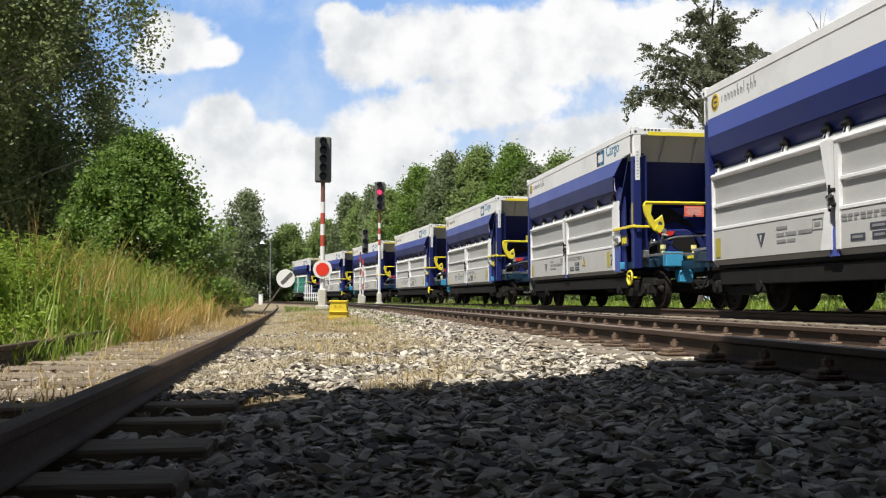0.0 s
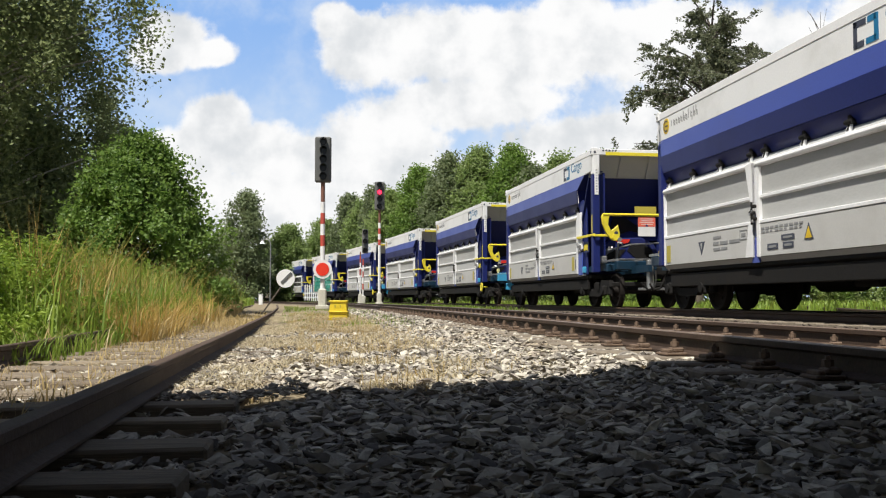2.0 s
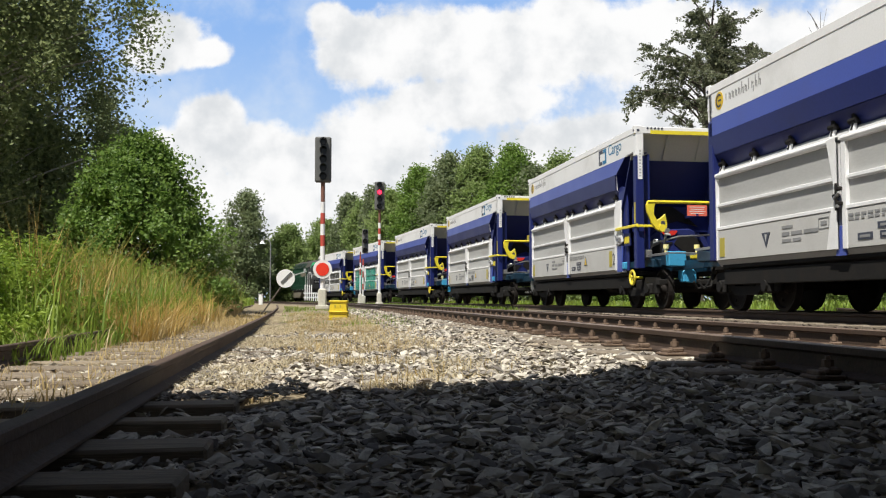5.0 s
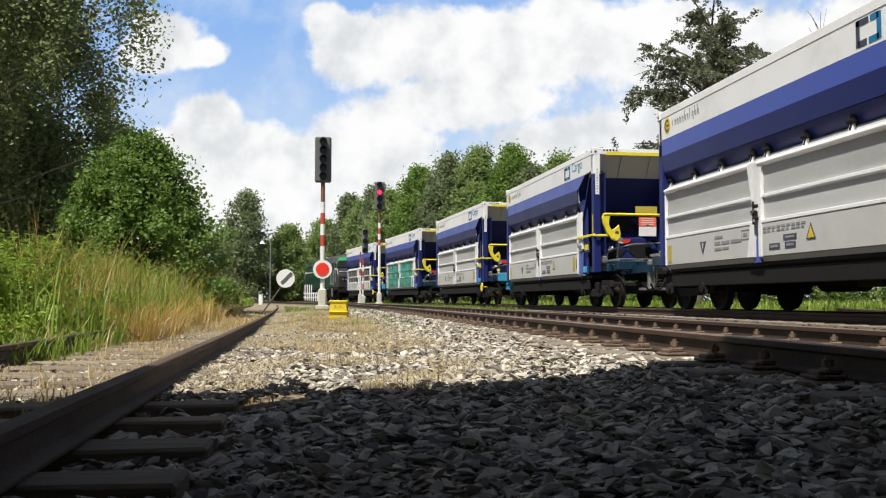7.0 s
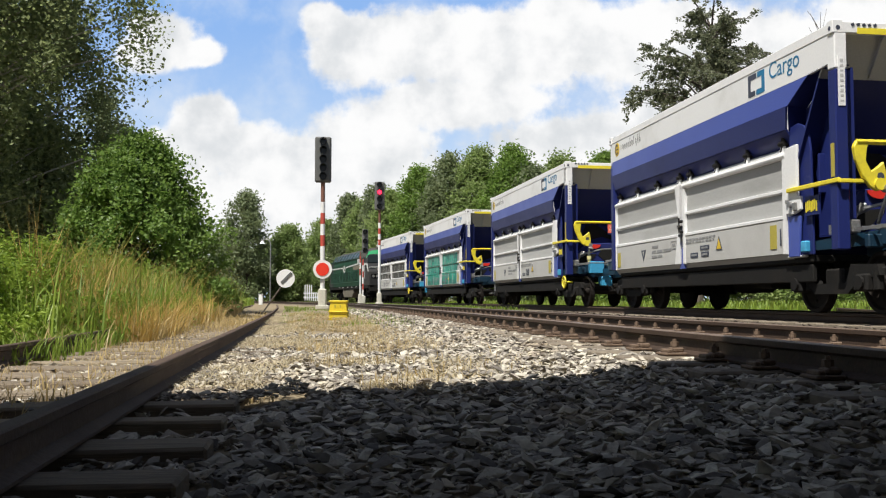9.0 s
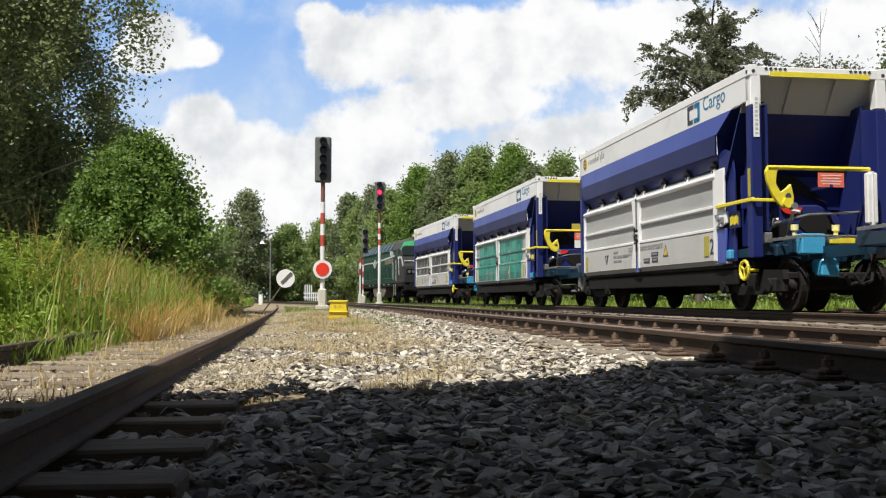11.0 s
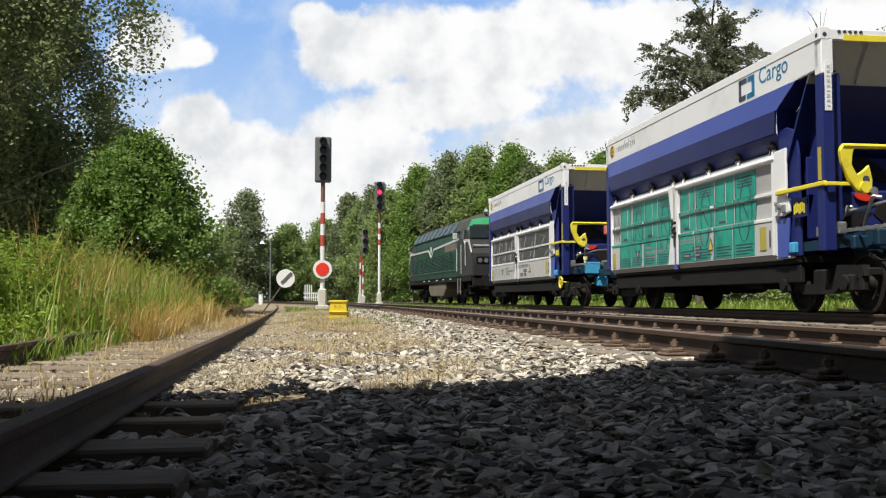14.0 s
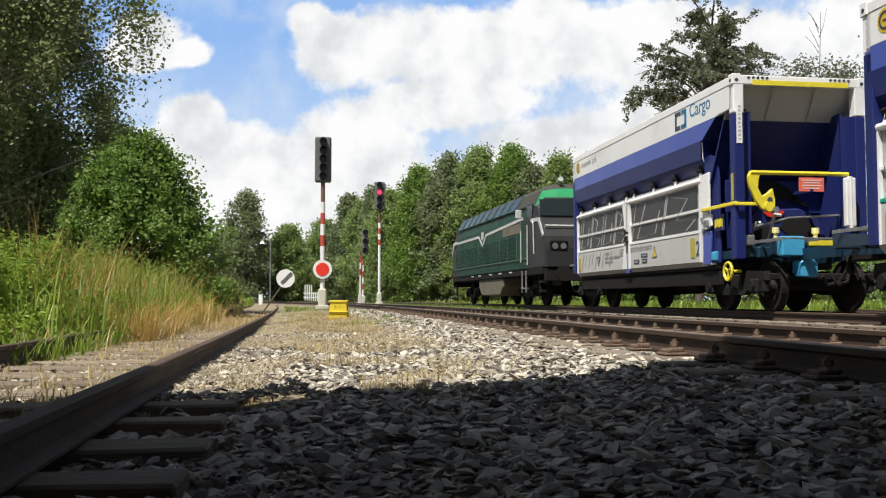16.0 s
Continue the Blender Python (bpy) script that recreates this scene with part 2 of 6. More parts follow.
def bed(x, y):
    """Height of the ground."""
    n = x - (np.interp(y, YS, LINE[:, 0]) + NEAR)
    z = np.interp(n, [-9, -6.5, -2.8, -1.75, -1.35, -0.8, -0.6, 1.4, 1.9, 30, 60], [-0.18, -0.30, -0.30, -0.238, -0.178, -0.172, -0.172, -0.172, -0.20, -0.20, -0.3])
    z -= 0.05 * np.clip(1 - (abs(x + 1.62 + 0.139 * y + 0.0004 * y * y) - 1.25) / 0.3, 0, 1)
    far = np.clip((y - 14) / 16, 0, 1)
    return float(z * (1 - far) + (-0.16) * far)


# ---- ground, one sheet to the horizon ----
def build_ground():
    xs = np.unique(np.concatenate([np.linspace(-14, 16, 121), np.linspace(-60, 60, 61), [-3000, -1200, -500, -200, -100, 100, 200, 500, 1200, 3000]]))
    ys = np.unique(np.concatenate([np.linspace(-6, 30, 121), np.linspace(-60, 150, 106), [-3000, -1000, -300, 220, 400, 900, 2000, 3500]]))
    v = [(x, y, bed(x, y) - 0.03 + 0.03 * noise.noise((x * 1.5, y * 1.5, 0)) + 0.02 * noise.noise((x * 5, y * 5, 3))) for y in ys for x in xs]
    w = len(xs)
    f = [(j * w + i, j * w + i + 1, j * w + i + 1 + w, j * w + i + w) for j in range(len(ys) - 1) for i in range(w - 1)]
    ob = new("ground", mesh_from("ground", v, f, M_DIRT))
    tagged(ob, "gritty soil with crushed stone beside railway tracks", "ground", kind="structure")


build_ground()

RAIL_SHAPE = [(-0.0625, -0.15), (0.0625, -0.15), (0.0625, -0.138), (0.012, -0.118), (0.009, -0.05), (0.035, -0.036), (0.035, -0.006), (0.028, 0), (-0.028, 0), (-0.035, -0.006),
              (-0.035, -0.036), (-0.009, -0.05), (-0.012, -0.118), (-0.0625, -0.138)]


def rail(points, parent, body, top):
    """One rail swept along points."""
    pts = [Vector(p) for p in points]
    v, f, k = [], [], len(RAIL_SHAPE)
    for i, p in enumerate(pts):
        d = (pts[min(i + 1, len(pts) - 1)] - pts[max(i - 1, 0)]).normalized()
        n = Vector((d.y, -d.x, 0)).normalized()
        v += [tuple(p + n * a + Vector((0, 0, b))) for a, b in RAIL_SHAPE]
    for i in range(len(pts) - 1):
        f += [(i * k + j, i * k + (j + 1) % k, (i + 1) * k + (j + 1) % k, (i + 1) * k + j) for j in range(k)]
    f += [tuple(range(k))[::-1], tuple(range((len(pts) - 1) * k, len(pts) * k))]
    me = mesh_from("rail", v, f, body)
    me.materials.append(top)
    for i in range(len(pts) - 1):
        for j in (6, 7, 8):
            me.polygons[i * k + j].material_index = 1
    ob = new("rail", me)
    ob.parent = parent
    return ob


def sleeper_mesh(name, length, width, height, material, worn=0.0):
    bm = bmesh.new()
    bmesh.ops.create_cube(bm, size=1)
    bmesh.ops.subdivide_edges(bm, edges=[e for e in bm.edges if abs(e.verts[0].co.x - e.verts[1].co.x) > 0.5], cuts=5)
    for v in bm.verts:
        x, y, z = v.co
        k = 1 - 0.12 * (z > 0)
        v.co = (x * length + worn * random.uniform(-1, 1), y * width * k + worn * random.uniform(-1, 1), z * height + worn * random.uniform(-1, 0.2))
    bmesh.ops.bevel(bm, geom=[e for e in bm.edges if e.is_boundary is False and e.calc_face_angle(0) > 0.8], offset=0.012, segments=1, affect="EDGES")
    me = bpy.data.meshes.new(name)
    bm.to_mesh(me)
    bm.free()
    me.materials.append(material)
    return me


def clip_mesh():
    bm = box((0.015, 0, 0.009), (0.15, 0.16, 0.018), 0.005)
    box((-0.02, 0, 0.034), (0.075, 0.09, 0.032), 0.008, bm)
    box((0.05, 0, 0.028), (0.035, 0.12, 0.026), 0.006, bm)
    rod((-0.01, 0, 0.05), (-0.01, 0, 0.105), 0.014, seg=6, bm=bm)
    rod((-0.01, 0, 0.056), (-0.01, 0, 0.088), 0.028, seg=6, bm=bm)
    me = bpy.data.meshes.new("rail_clip")
    bm.to_mesh(me)
    bm.free()
    me.materials.append(M_CLIP)
    return me


def heading(a, b):
    d = b - a
    return math.atan2(d.y, d.x)


def build_track(name, label, at, t0, t1, spacing, sleeper_material, body, top, clips_to, worn):
    """at(t, side): a rail-head point. Sleepers and clips are parts."""
    tr = tagged(empty(name), label, "railway track", kind="structure")
    steps = np.linspace(t0, t1, 120)
    for side in (-0.7525, 0.7525):
        rail([at(t, side) for t in steps], tr, body, top)
    shapes = [sleeper_mesh("sleeper", 2.5, 0.25, 0.18, sleeper_material, worn) for _ in range(4)]
    clip = clip_mesh()
    for i, t in enumerate(np.arange(t0 + 0.3, t1, spacing)):
        c, a = at(t, 0), heading(at(t, -0.5), at(t, 0.5))
        s = new("sleeper", shapes[i % 4])
        s.parent = tr
        s.matrix_world = Matrix.Translation(c + Vector((0, 0, -0.15 - 0.092))) @ Matrix.Rotation(a + random.uniform(-1, 1) * worn, 4, "Z")
        if t > clips_to or t < 0:
            continue
        for side in (-0.7525, 0.7525):
            for o in (-0.12, 0.12):
                k = new("rail_clip", clip)
                k.parent = tr
                k.matrix_world = Matrix.Translation(at(t, side + o) + Vector((0, 0, -0.149))) @ Matrix.Rotation(a + (math.pi if o < 0 else 0) + random.uniform(-0.12, 0.12), 4, "Z")
    return tr


build_track("near_track", "railway track with rust-brown rails on concrete sleepers", lambda s, o: on_line(s, NEAR + o), -30, 110, 0.62, M_CONC, M_RAIL, M_RAIL_TOP, 30, 0.004)
build_track("main_track", "railway track carrying the hopper train", lambda s, o: on_line(s, o), -110, 140, 0.62, M_CONC, M_RAIL, M_RAIL_TOP, 0, 0.004)
build_track("old_siding", "disused siding with dark rails and rotten wooden sleepers", lambda y, o: siding(y, o - 0.7525), -24, 60, 0.66, M_WOOD, M_RAIL_OLD, M_RAIL_OLD, -9, 0.014)
build_track("branch_track", "rusty branch track beyond the train", branch, 10, 70, 0.65, M_WOOD, M_RAIL, M_RAIL, 0, 0.01)


# ---- ballast ----
def stone_shapes(n, rng):
    out = []
    for _ in range(n):
        bm = bmesh.new()
        pts = rng.normal(size=(11, 3))
        pts /= np.linalg.norm(pts, axis=1)[:, None]
        pts *= rng.uniform(0.75, 1.1, (11, 1)) * np.array([1.0, 0.72, 0.27])
        for p in pts:
            bm.verts.new(p)
        r = bmesh.ops.convex_hull(bm, input=bm.verts[:])
        bmesh.ops.delete(bm, geom=[g for g in r["geom_interior"] if isinstance(g, bmesh.types.BMVert)], context="VERTS")
        bmesh.ops.triangulate(bm, faces=bm.faces[:])
        bm.verts.index_update()
        out.append((np.array([v.co[:] for v in bm.verts]), np.array([[v.index for v in f.verts] for f in bm.faces])))
        bm.free()
    return out


def turns(n, rng, lean=0.5):
    """Rotation matrices: any heading, some lean."""
    a, b, c = rng.uniform(0, 6.283, n), rng.normal(0, lean, n), rng.normal(0, lean, n)
    one, nil = np.ones(n), np.zeros(n)
    rz = np.stack([np.cos(a), -np.sin(a), nil, np.sin(a), np.cos(a), nil, nil, nil, one], 1).reshape(n, 3, 3)
    rx = np.stack([one, nil, nil, nil, np.cos(b), -np.sin(b), nil, np.sin(b), np.cos(b)], 1).reshape(n, 3, 3)
    ry = np.stack([np.cos(c), nil, np.sin(c), nil, one, nil, -np.sin(c), nil, np.cos(c)], 1).reshape(n, 3, 3)
    return rz @ rx @ ry


def build_ballast():
    rng = np.random.default_rng(4)
    shapes = stone_shapes(10, rng)
    bedding = tagged(empty("ballast_bed"), "crushed grey ballast stones between the tracks", "ballast", kind="stuff")
    P, S = [], []

    def scatter(n, y0, y1, left, right, size, spread):
        y = rng.uniform(y0, y1, n)
        x = np.array([left(b) for b in y])
        x += (np.array([right(b) for b in y]) - x) * rng.uniform(0, 1, n)
        s = np.minimum(size * np.exp(rng.normal(0, spread, n)), 0.060)
        P.append(np.stack([x, y, np.array([bed(a, b) for a, b in zip(x, y)]) - 0.012 + s * rng.uniform(-0.05, 0.55, n)], 1))
        S.append(s)

    gap_l = lambda y: siding(y).x + 0.04
    gap_r = lambda y: on_line(y - 2, NEAR - 0.65).x
    scatter(15000, 1.2, 4.5, lambda y: max(gap_l(y), -0.75 * y), lambda y: min(gap_r(y), 0.75 * y + 0.5), 0.027, 0.5)
    scatter(11000, 4.5, 8.5, gap_l, gap_r, 0.030, 0.36)
    scatter(8000, 8.5, 14, lambda y: gap_l(y) + 0.8, gap_r, 0.032, 0.3)
    scatter(5000, 14, 34, lambda y: gap_r(y) - 1.6, gap_r, 0.042, 0.3)
    scatter(5000, 3.2, 20, lambda y: on_line(y - 2, NEAR - 0.6).x, lambda y: on_line(y - 2, NEAR + 0.6).x, 0.036, 0.3)
    scatter(7000, 3.5, 30, lambda y: on_line(y - 2, NEAR + 0.8).x, lambda y: on_line(y - 2, 2.2).x, 0.045, 0.3)
    scatter(5200, 1.5, 14, lambda y: siding(y, -1.45).x, lambda y: siding(y, -0.05).x, 0.020, 0.4)
    scatter(4500, 5.0, 14, lambda y: siding(y, 0.05).x, lambda y: siding(y, 0.75).x, 0.021, 0.4)
    scatter(4500, 1.3, 5.0, lambda y: max(gap_l(y) + 0.5, -0.75 * y), lambda y: min(gap_r(y), 0.75 * y + 0.5), 0.019, 0.3)
    scatter(6500, 4.0, 18, lambda y: on_line(y - 2, NEAR - 1.6).x, lambda y: on_line(y - 2, NEAR - 0.62).x, 0.031, 0.3)
    scatter(7000, -7.0, 1.3, gap_l, gap_r, 0.034, 0.35)
    D = np.concatenate([np.full(len(p), i in (4, 5)) for i, p in enumerate(P)])
    P, S = np.concatenate(P), np.concatenate(S)
    buried = (P[:, 1] > 4.8) & (np.array([0 < a - siding(b).x < 0.85 for a, b in P[:, :2]]))
    P[buried, 2] += 0.055
    S[buried] *= 0.75
    keep = np.array([not (a < siding(b).x + 0.58 and ((b + 1.2 + 0.139 * (a - siding(b).x)) % 0.66) < 0.27 and b < 4.6) for a, b in P[:, :2]])
    P, S, D = P[keep], S[keep], D[keep]
    off = (P[:, 0] - np.interp(P[:, 1], YS, LINE[:, 0])) * 0.989
    along = np.interp(P[:, 1] - 0.146 * off, LINE[:, 1], ARC)
    bare = (off - NEAR > -1.32) & (off - NEAR < -0.8) & (P[:, 1] < 11) & ((along + 29.825) % 0.62 < 0.27) & (S < 0.06)
    P, S, D = P[~bare], S[~bare], D[~bare]
    low = (P[:, 0] < np.array([siding(b).x for b in P[:, 1]]))
    P[low, 2] += 0.034
    picks = np.where((P[:, 1] < 3.1) & (P[:, 1] > 2.1) & (np.abs(P[:, 0]) < 1.4) & (S > 0.028))[0][:300]
    R = turns(len(P), rng, 0.27)
    kind = rng.integers(0, len(shapes), len(P))
    chosen = np.zeros(len(P), bool)
    chosen[picks] = True
    for is_dark, name, material in ((False, "crushed_stone", M_STONE), (True, "dark_stone", M_STONE_DARK)):
        V, F, base = [], [], 0
        for k, (sv, sf) in enumerate(shapes):
            idx = np.where((kind == k) & ~chosen & (D == is_dark))[0]
            v = np.einsum("nij,vj->nvi", R[idx], sv) * S[idx, None, None] + P[idx, None, :]
            V.append(v.reshape(-1, 3))
            F.append((sf[None] + (np.arange(len(idx)) * len(sv))[:, None, None] + base).reshape(-1, 3))
            base += len(idx) * len(sv)
        ob = new(name, mesh_from(name, np.concatenate(V), np.concatenate(F), material))
        ob.parent = bedding
        tagged(ob, kind="stuff")
    meshes = [mesh_from("stone", sv, sf, M_STONE_ONE) for sv, sf in shapes]
    for i in picks:
        o = new("stone", meshes[kind[i]])
        o.parent = bedding
        o.matrix_world = Matrix.Translation(P[i]) @ Matrix(R[i].tolist()).to_4x4() @ Matrix.Scale(S[i], 4)


build_ballast()


def build_track_bed():
    """Dark brown stone bed of the two running lines, a thin layer on the ground."""
    v, f, n = [], [], 26
    offs = np.linspace(NEAR - 0.68, 2.4, n)
    ss = np.linspace(-112, 142, 420)
    for s in ss:
        for o in offs:
            p = on_line(s, o)
            v.append((p.x, p.y, bed(p.x, p.y) - 0.005 + 0.012 * noise.noise((p.x * 4, p.y * 4, 1))))
    for j in range(len(ss) - 1):
        f += [(j * n + i, j * n + i + 1, (j + 1) * n + i + 1, (j + 1) * n + i) for i in range(n - 1)]
    tagged(new("track_bed", mesh_from("track_bed", v, f, M_STONE_DARK)), "dark brown stone bed under the running tracks", "track bed", kind="structure")


build_track_bed()


# ---- leaves, grass, trees ----
def quads(centres, sizes, rng, aspect=0.6, droop=0.0):
    """Many small leaf blades, folded on the midrib line."""
    n = len(centres)
    R = turns(n, rng, 0.8)
    shape = np.array([[-0.5, 0, 0], [0, -0.5 * aspect, 0.06], [0.5, 0, -droop], [0, 0.5 * aspect, 0.06]])
    v = np.einsum("nij,vj->nvi", R, shape) * sizes[:, None, None] + centres[:, None, :]
    return v.reshape(-1, 3), np.arange(4 * n).reshape(n, 4)


def tube(bm, pts, r0, r1, seg=7):
    pts = [Vector(p) for p in pts]
    rings = []
    for i, p in enumerate(pts):
        d = (pts[min(i + 1, len(pts) - 1)] - pts[max(i - 1, 0)]).normalized()
        q = d.to_track_quat("Z", "Y")
        r = r0 + (r1 - r0) * i / (len(pts) - 1)
        rings.append([bm.verts.new(p + q @ Vector((r * math.cos(a), r * math.sin(a), 0))) for a in (6.2832 * j / seg for j in range(seg))])
    for a, b in zip(rings, rings[1:]):
        for j in range(seg):
            bm.faces.new((a[j], a[(j + 1) % seg], b[(j + 1) % seg], b[j]))


def build_tree(name, label, x, y, height, radius, seed, leaf, n_leaves, material, bark, low=0.15, clumps=60, clump_r=0.5, trunk_r=0.14, shape=0.8, hang=0.0, z0=-0.2,
               category="tree", group=""):
    """A tapered trunk with limbs that carry clumps of leaves."""
    rng = np.random.default_rng(seed)
    tree = tagged(empty(name, pose(x, y, z0)), label, category, group)
    bm = bmesh.new()
    lean = rng.normal(0, 0.03 * height, 2)
    spine = [(lean[0] * t * t + 0.1 * math.sin(5 * t + seed), lean[1] * t * t, height * 0.95 * t) for t in np.linspace(0, 1, 9)]
    tube(bm, spine, trunk_r, trunk_r * 0.15)
    C = []
    for i in range(clumps):
        t = low + (1 - low) * rng.uniform(0, 1) ** 0.8
        prof = math.sin(math.pi * min(1, 0.12 + 0.88 * (t - low) / (1 - low)) ** shape) ** 0.6
        a = rng.uniform(0, 6.283)
        rr = radius * prof * rng.uniform(0.45, 1.08)
        s = Vector(spine[min(8, int(t * 8))])
        c = Vector((s.x + rr * math.cos(a), s.y + rr * math.sin(a), height * t))
        C.append(c)
        if i % 2 == 0:
            root = Vector(spine[max(1, min(8, int(t * 8) - 1))])
            mid = (root + c) / 2 + Vector((0, 0, 0.08 * rr))
            tube(bm, [root, mid, c], trunk_r * 0.28, 0.012, 5)
    part("trunk", bm, bark, tree)
    C = np.array([c[:] for c in C])
    pick = rng.integers(0, len(C), n_leaves)
    off = np.clip(rng.normal(0, 0.62, (n_leaves, 3)), -1.1, 1.1) * clump_r * rng.uniform(0.45, 1.5, len(C))[pick][:, None]
    spray = rng.normal(0, 1, (len(C), 3)) * np.array([1, 1, 0.7])
    spray /= np.linalg.norm(spray, axis=1)[:, None]
    off += spray[pick] * (np.clip(rng.normal(0, 0.6, n_leaves), -1.2, 1.2) * clump_r)[:, None]
    pts = C[pick] + off
    if hang:
        strands = rng.uniform(0, 1, n_leaves) < 0.45
        pts[strands, 2] -= rng.exponential(hang, strands.sum())
        q = np.round(pts[strands, :2] / 0.3) * 0.3
        pts[strands, :2] = q + rng.normal(0, 0.05, q.shape)
    v, f = quads(pts, leaf * rng.uniform(0.6, 1.3, n_leaves), rng, 0.7, 0.1)
    crown = new("crown", mesh_from("crown", v, f, material))
    crown.parent = tree
    return tree


def build_bough_tree(x, y, height):
    """An open tree whose long arching boughs carry sprays of leaves, with a lower leafy side and a few bare shoots."""
    rng = np.random.default_rng(61)
    tree = tagged(empty("open_crowned_tree", pose(x, y, -0.2)), "open-crowned dark tree with long leafy boughs beyond the train", "tree")
    bm = bmesh.new()
    tube(bm, [(0.5 - 0.5 * math.cos(2 * t), 0.2 * math.sin(3 * t), height * 0.9 * t) for t in np.linspace(0, 1, 9)], 0.17, 0.03)
    leaves = []
    for k in range(84):
        t = 0.42 + 0.55 * rng.uniform(0, 1)
        a = rng.uniform(0, 6.283)
        reach = (1.5 + 3.6 * (1 - t)) * rng.uniform(0.65, 1.25) * (1.2 if math.cos(a) < 0 and t < 0.75 else 0.95)
        rise = rng.uniform(0.35, 1.4) * (0.5 + t)
        root = np.array([0.5 - 0.5 * math.cos(2 * t), 0.2 * math.sin(3 * t), height * 0.9 * t])
        out = np.array([math.cos(a), math.sin(a), 0])
        pts = [root + out * reach * u + np.array([0, 0, rise * reach * (u - 0.62 * u * u) * 0.9]) for u in np.linspace(0, 1, 6)]
        tube(bm, pts, 0.045, 0.01, 5)
        for i in range(rng.integers(8, 13)):
            u = rng.uniform(0.3, 1.05)
            p = root + out * reach * u + np.array([0, 0, rise * reach * (u - 0.62 * u * u) * 0.9])
            d = rng.normal(0, 1, 3) * np.array([1, 1, 0.5]) + out * 0.8
            d /= np.linalg.norm(d)
            ln = rng.uniform(0.35, 0.8)
            tip = p + d * ln - np.array([0, 0, 0.15 * ln])
            tube(bm, [p, (p + tip) / 2 + np.array([0, 0, 0.04]), tip], 0.012, 0.005, 4)
            n = int(ln * 54)
            w = rng.uniform(0.1, 1.1, (n, 1))
            leaves.append(p + (tip - p) * w + rng.normal(0, 0.06, (n, 3)) - np.array([0, 0, 0.08]) * w * w)
    tube(bm, [(2.4, 0, 3.5), (4.0, 0.1, 6.0), (5.1, 0.2, 8.6), (5.25, 0.2, 12.3)], 0.05, 0.008, 5)
    for k in range(12):
        z = rng.uniform(8.8, 11.8)
        side = rng.choice((-1, 1)) * rng.uniform(0.3, 0.75)
        tube(bm, [(5.15, 0.2, z), (5.15 + side * 0.5, 0.2, z + 0.45), (5.15 + side, 0.25, z + rng.uniform(0.7, 1.3))], 0.016, 0.005, 4)
    for k in range(34):
        c = np.array([rng.uniform(1.6, 6.3), rng.uniform(-1, 1), rng.uniform(7.0, 9.7)])
        tube(bm, [(2.0, 0, 3.0), (c + np.array([2.0, 0, 3.4])) / 2, c], 0.03, 0.008, 4)
        leaves.append(c + rng.normal(0, 0.32, (170, 3)) * np.array([1.2, 1, 0.8]))
    part("trunk", bm, M_BARK, tree, "dark trunk with thin boughs")
    pts = np.concatenate(leaves)
    v, f = quads(pts, rng.uniform(0.09, 0.19, len(pts)), rng, 0.55, 0.12)
    crown = new("crown", mesh_from("crown", v, f, M_LEAF_DARK))
    crown.parent = tree


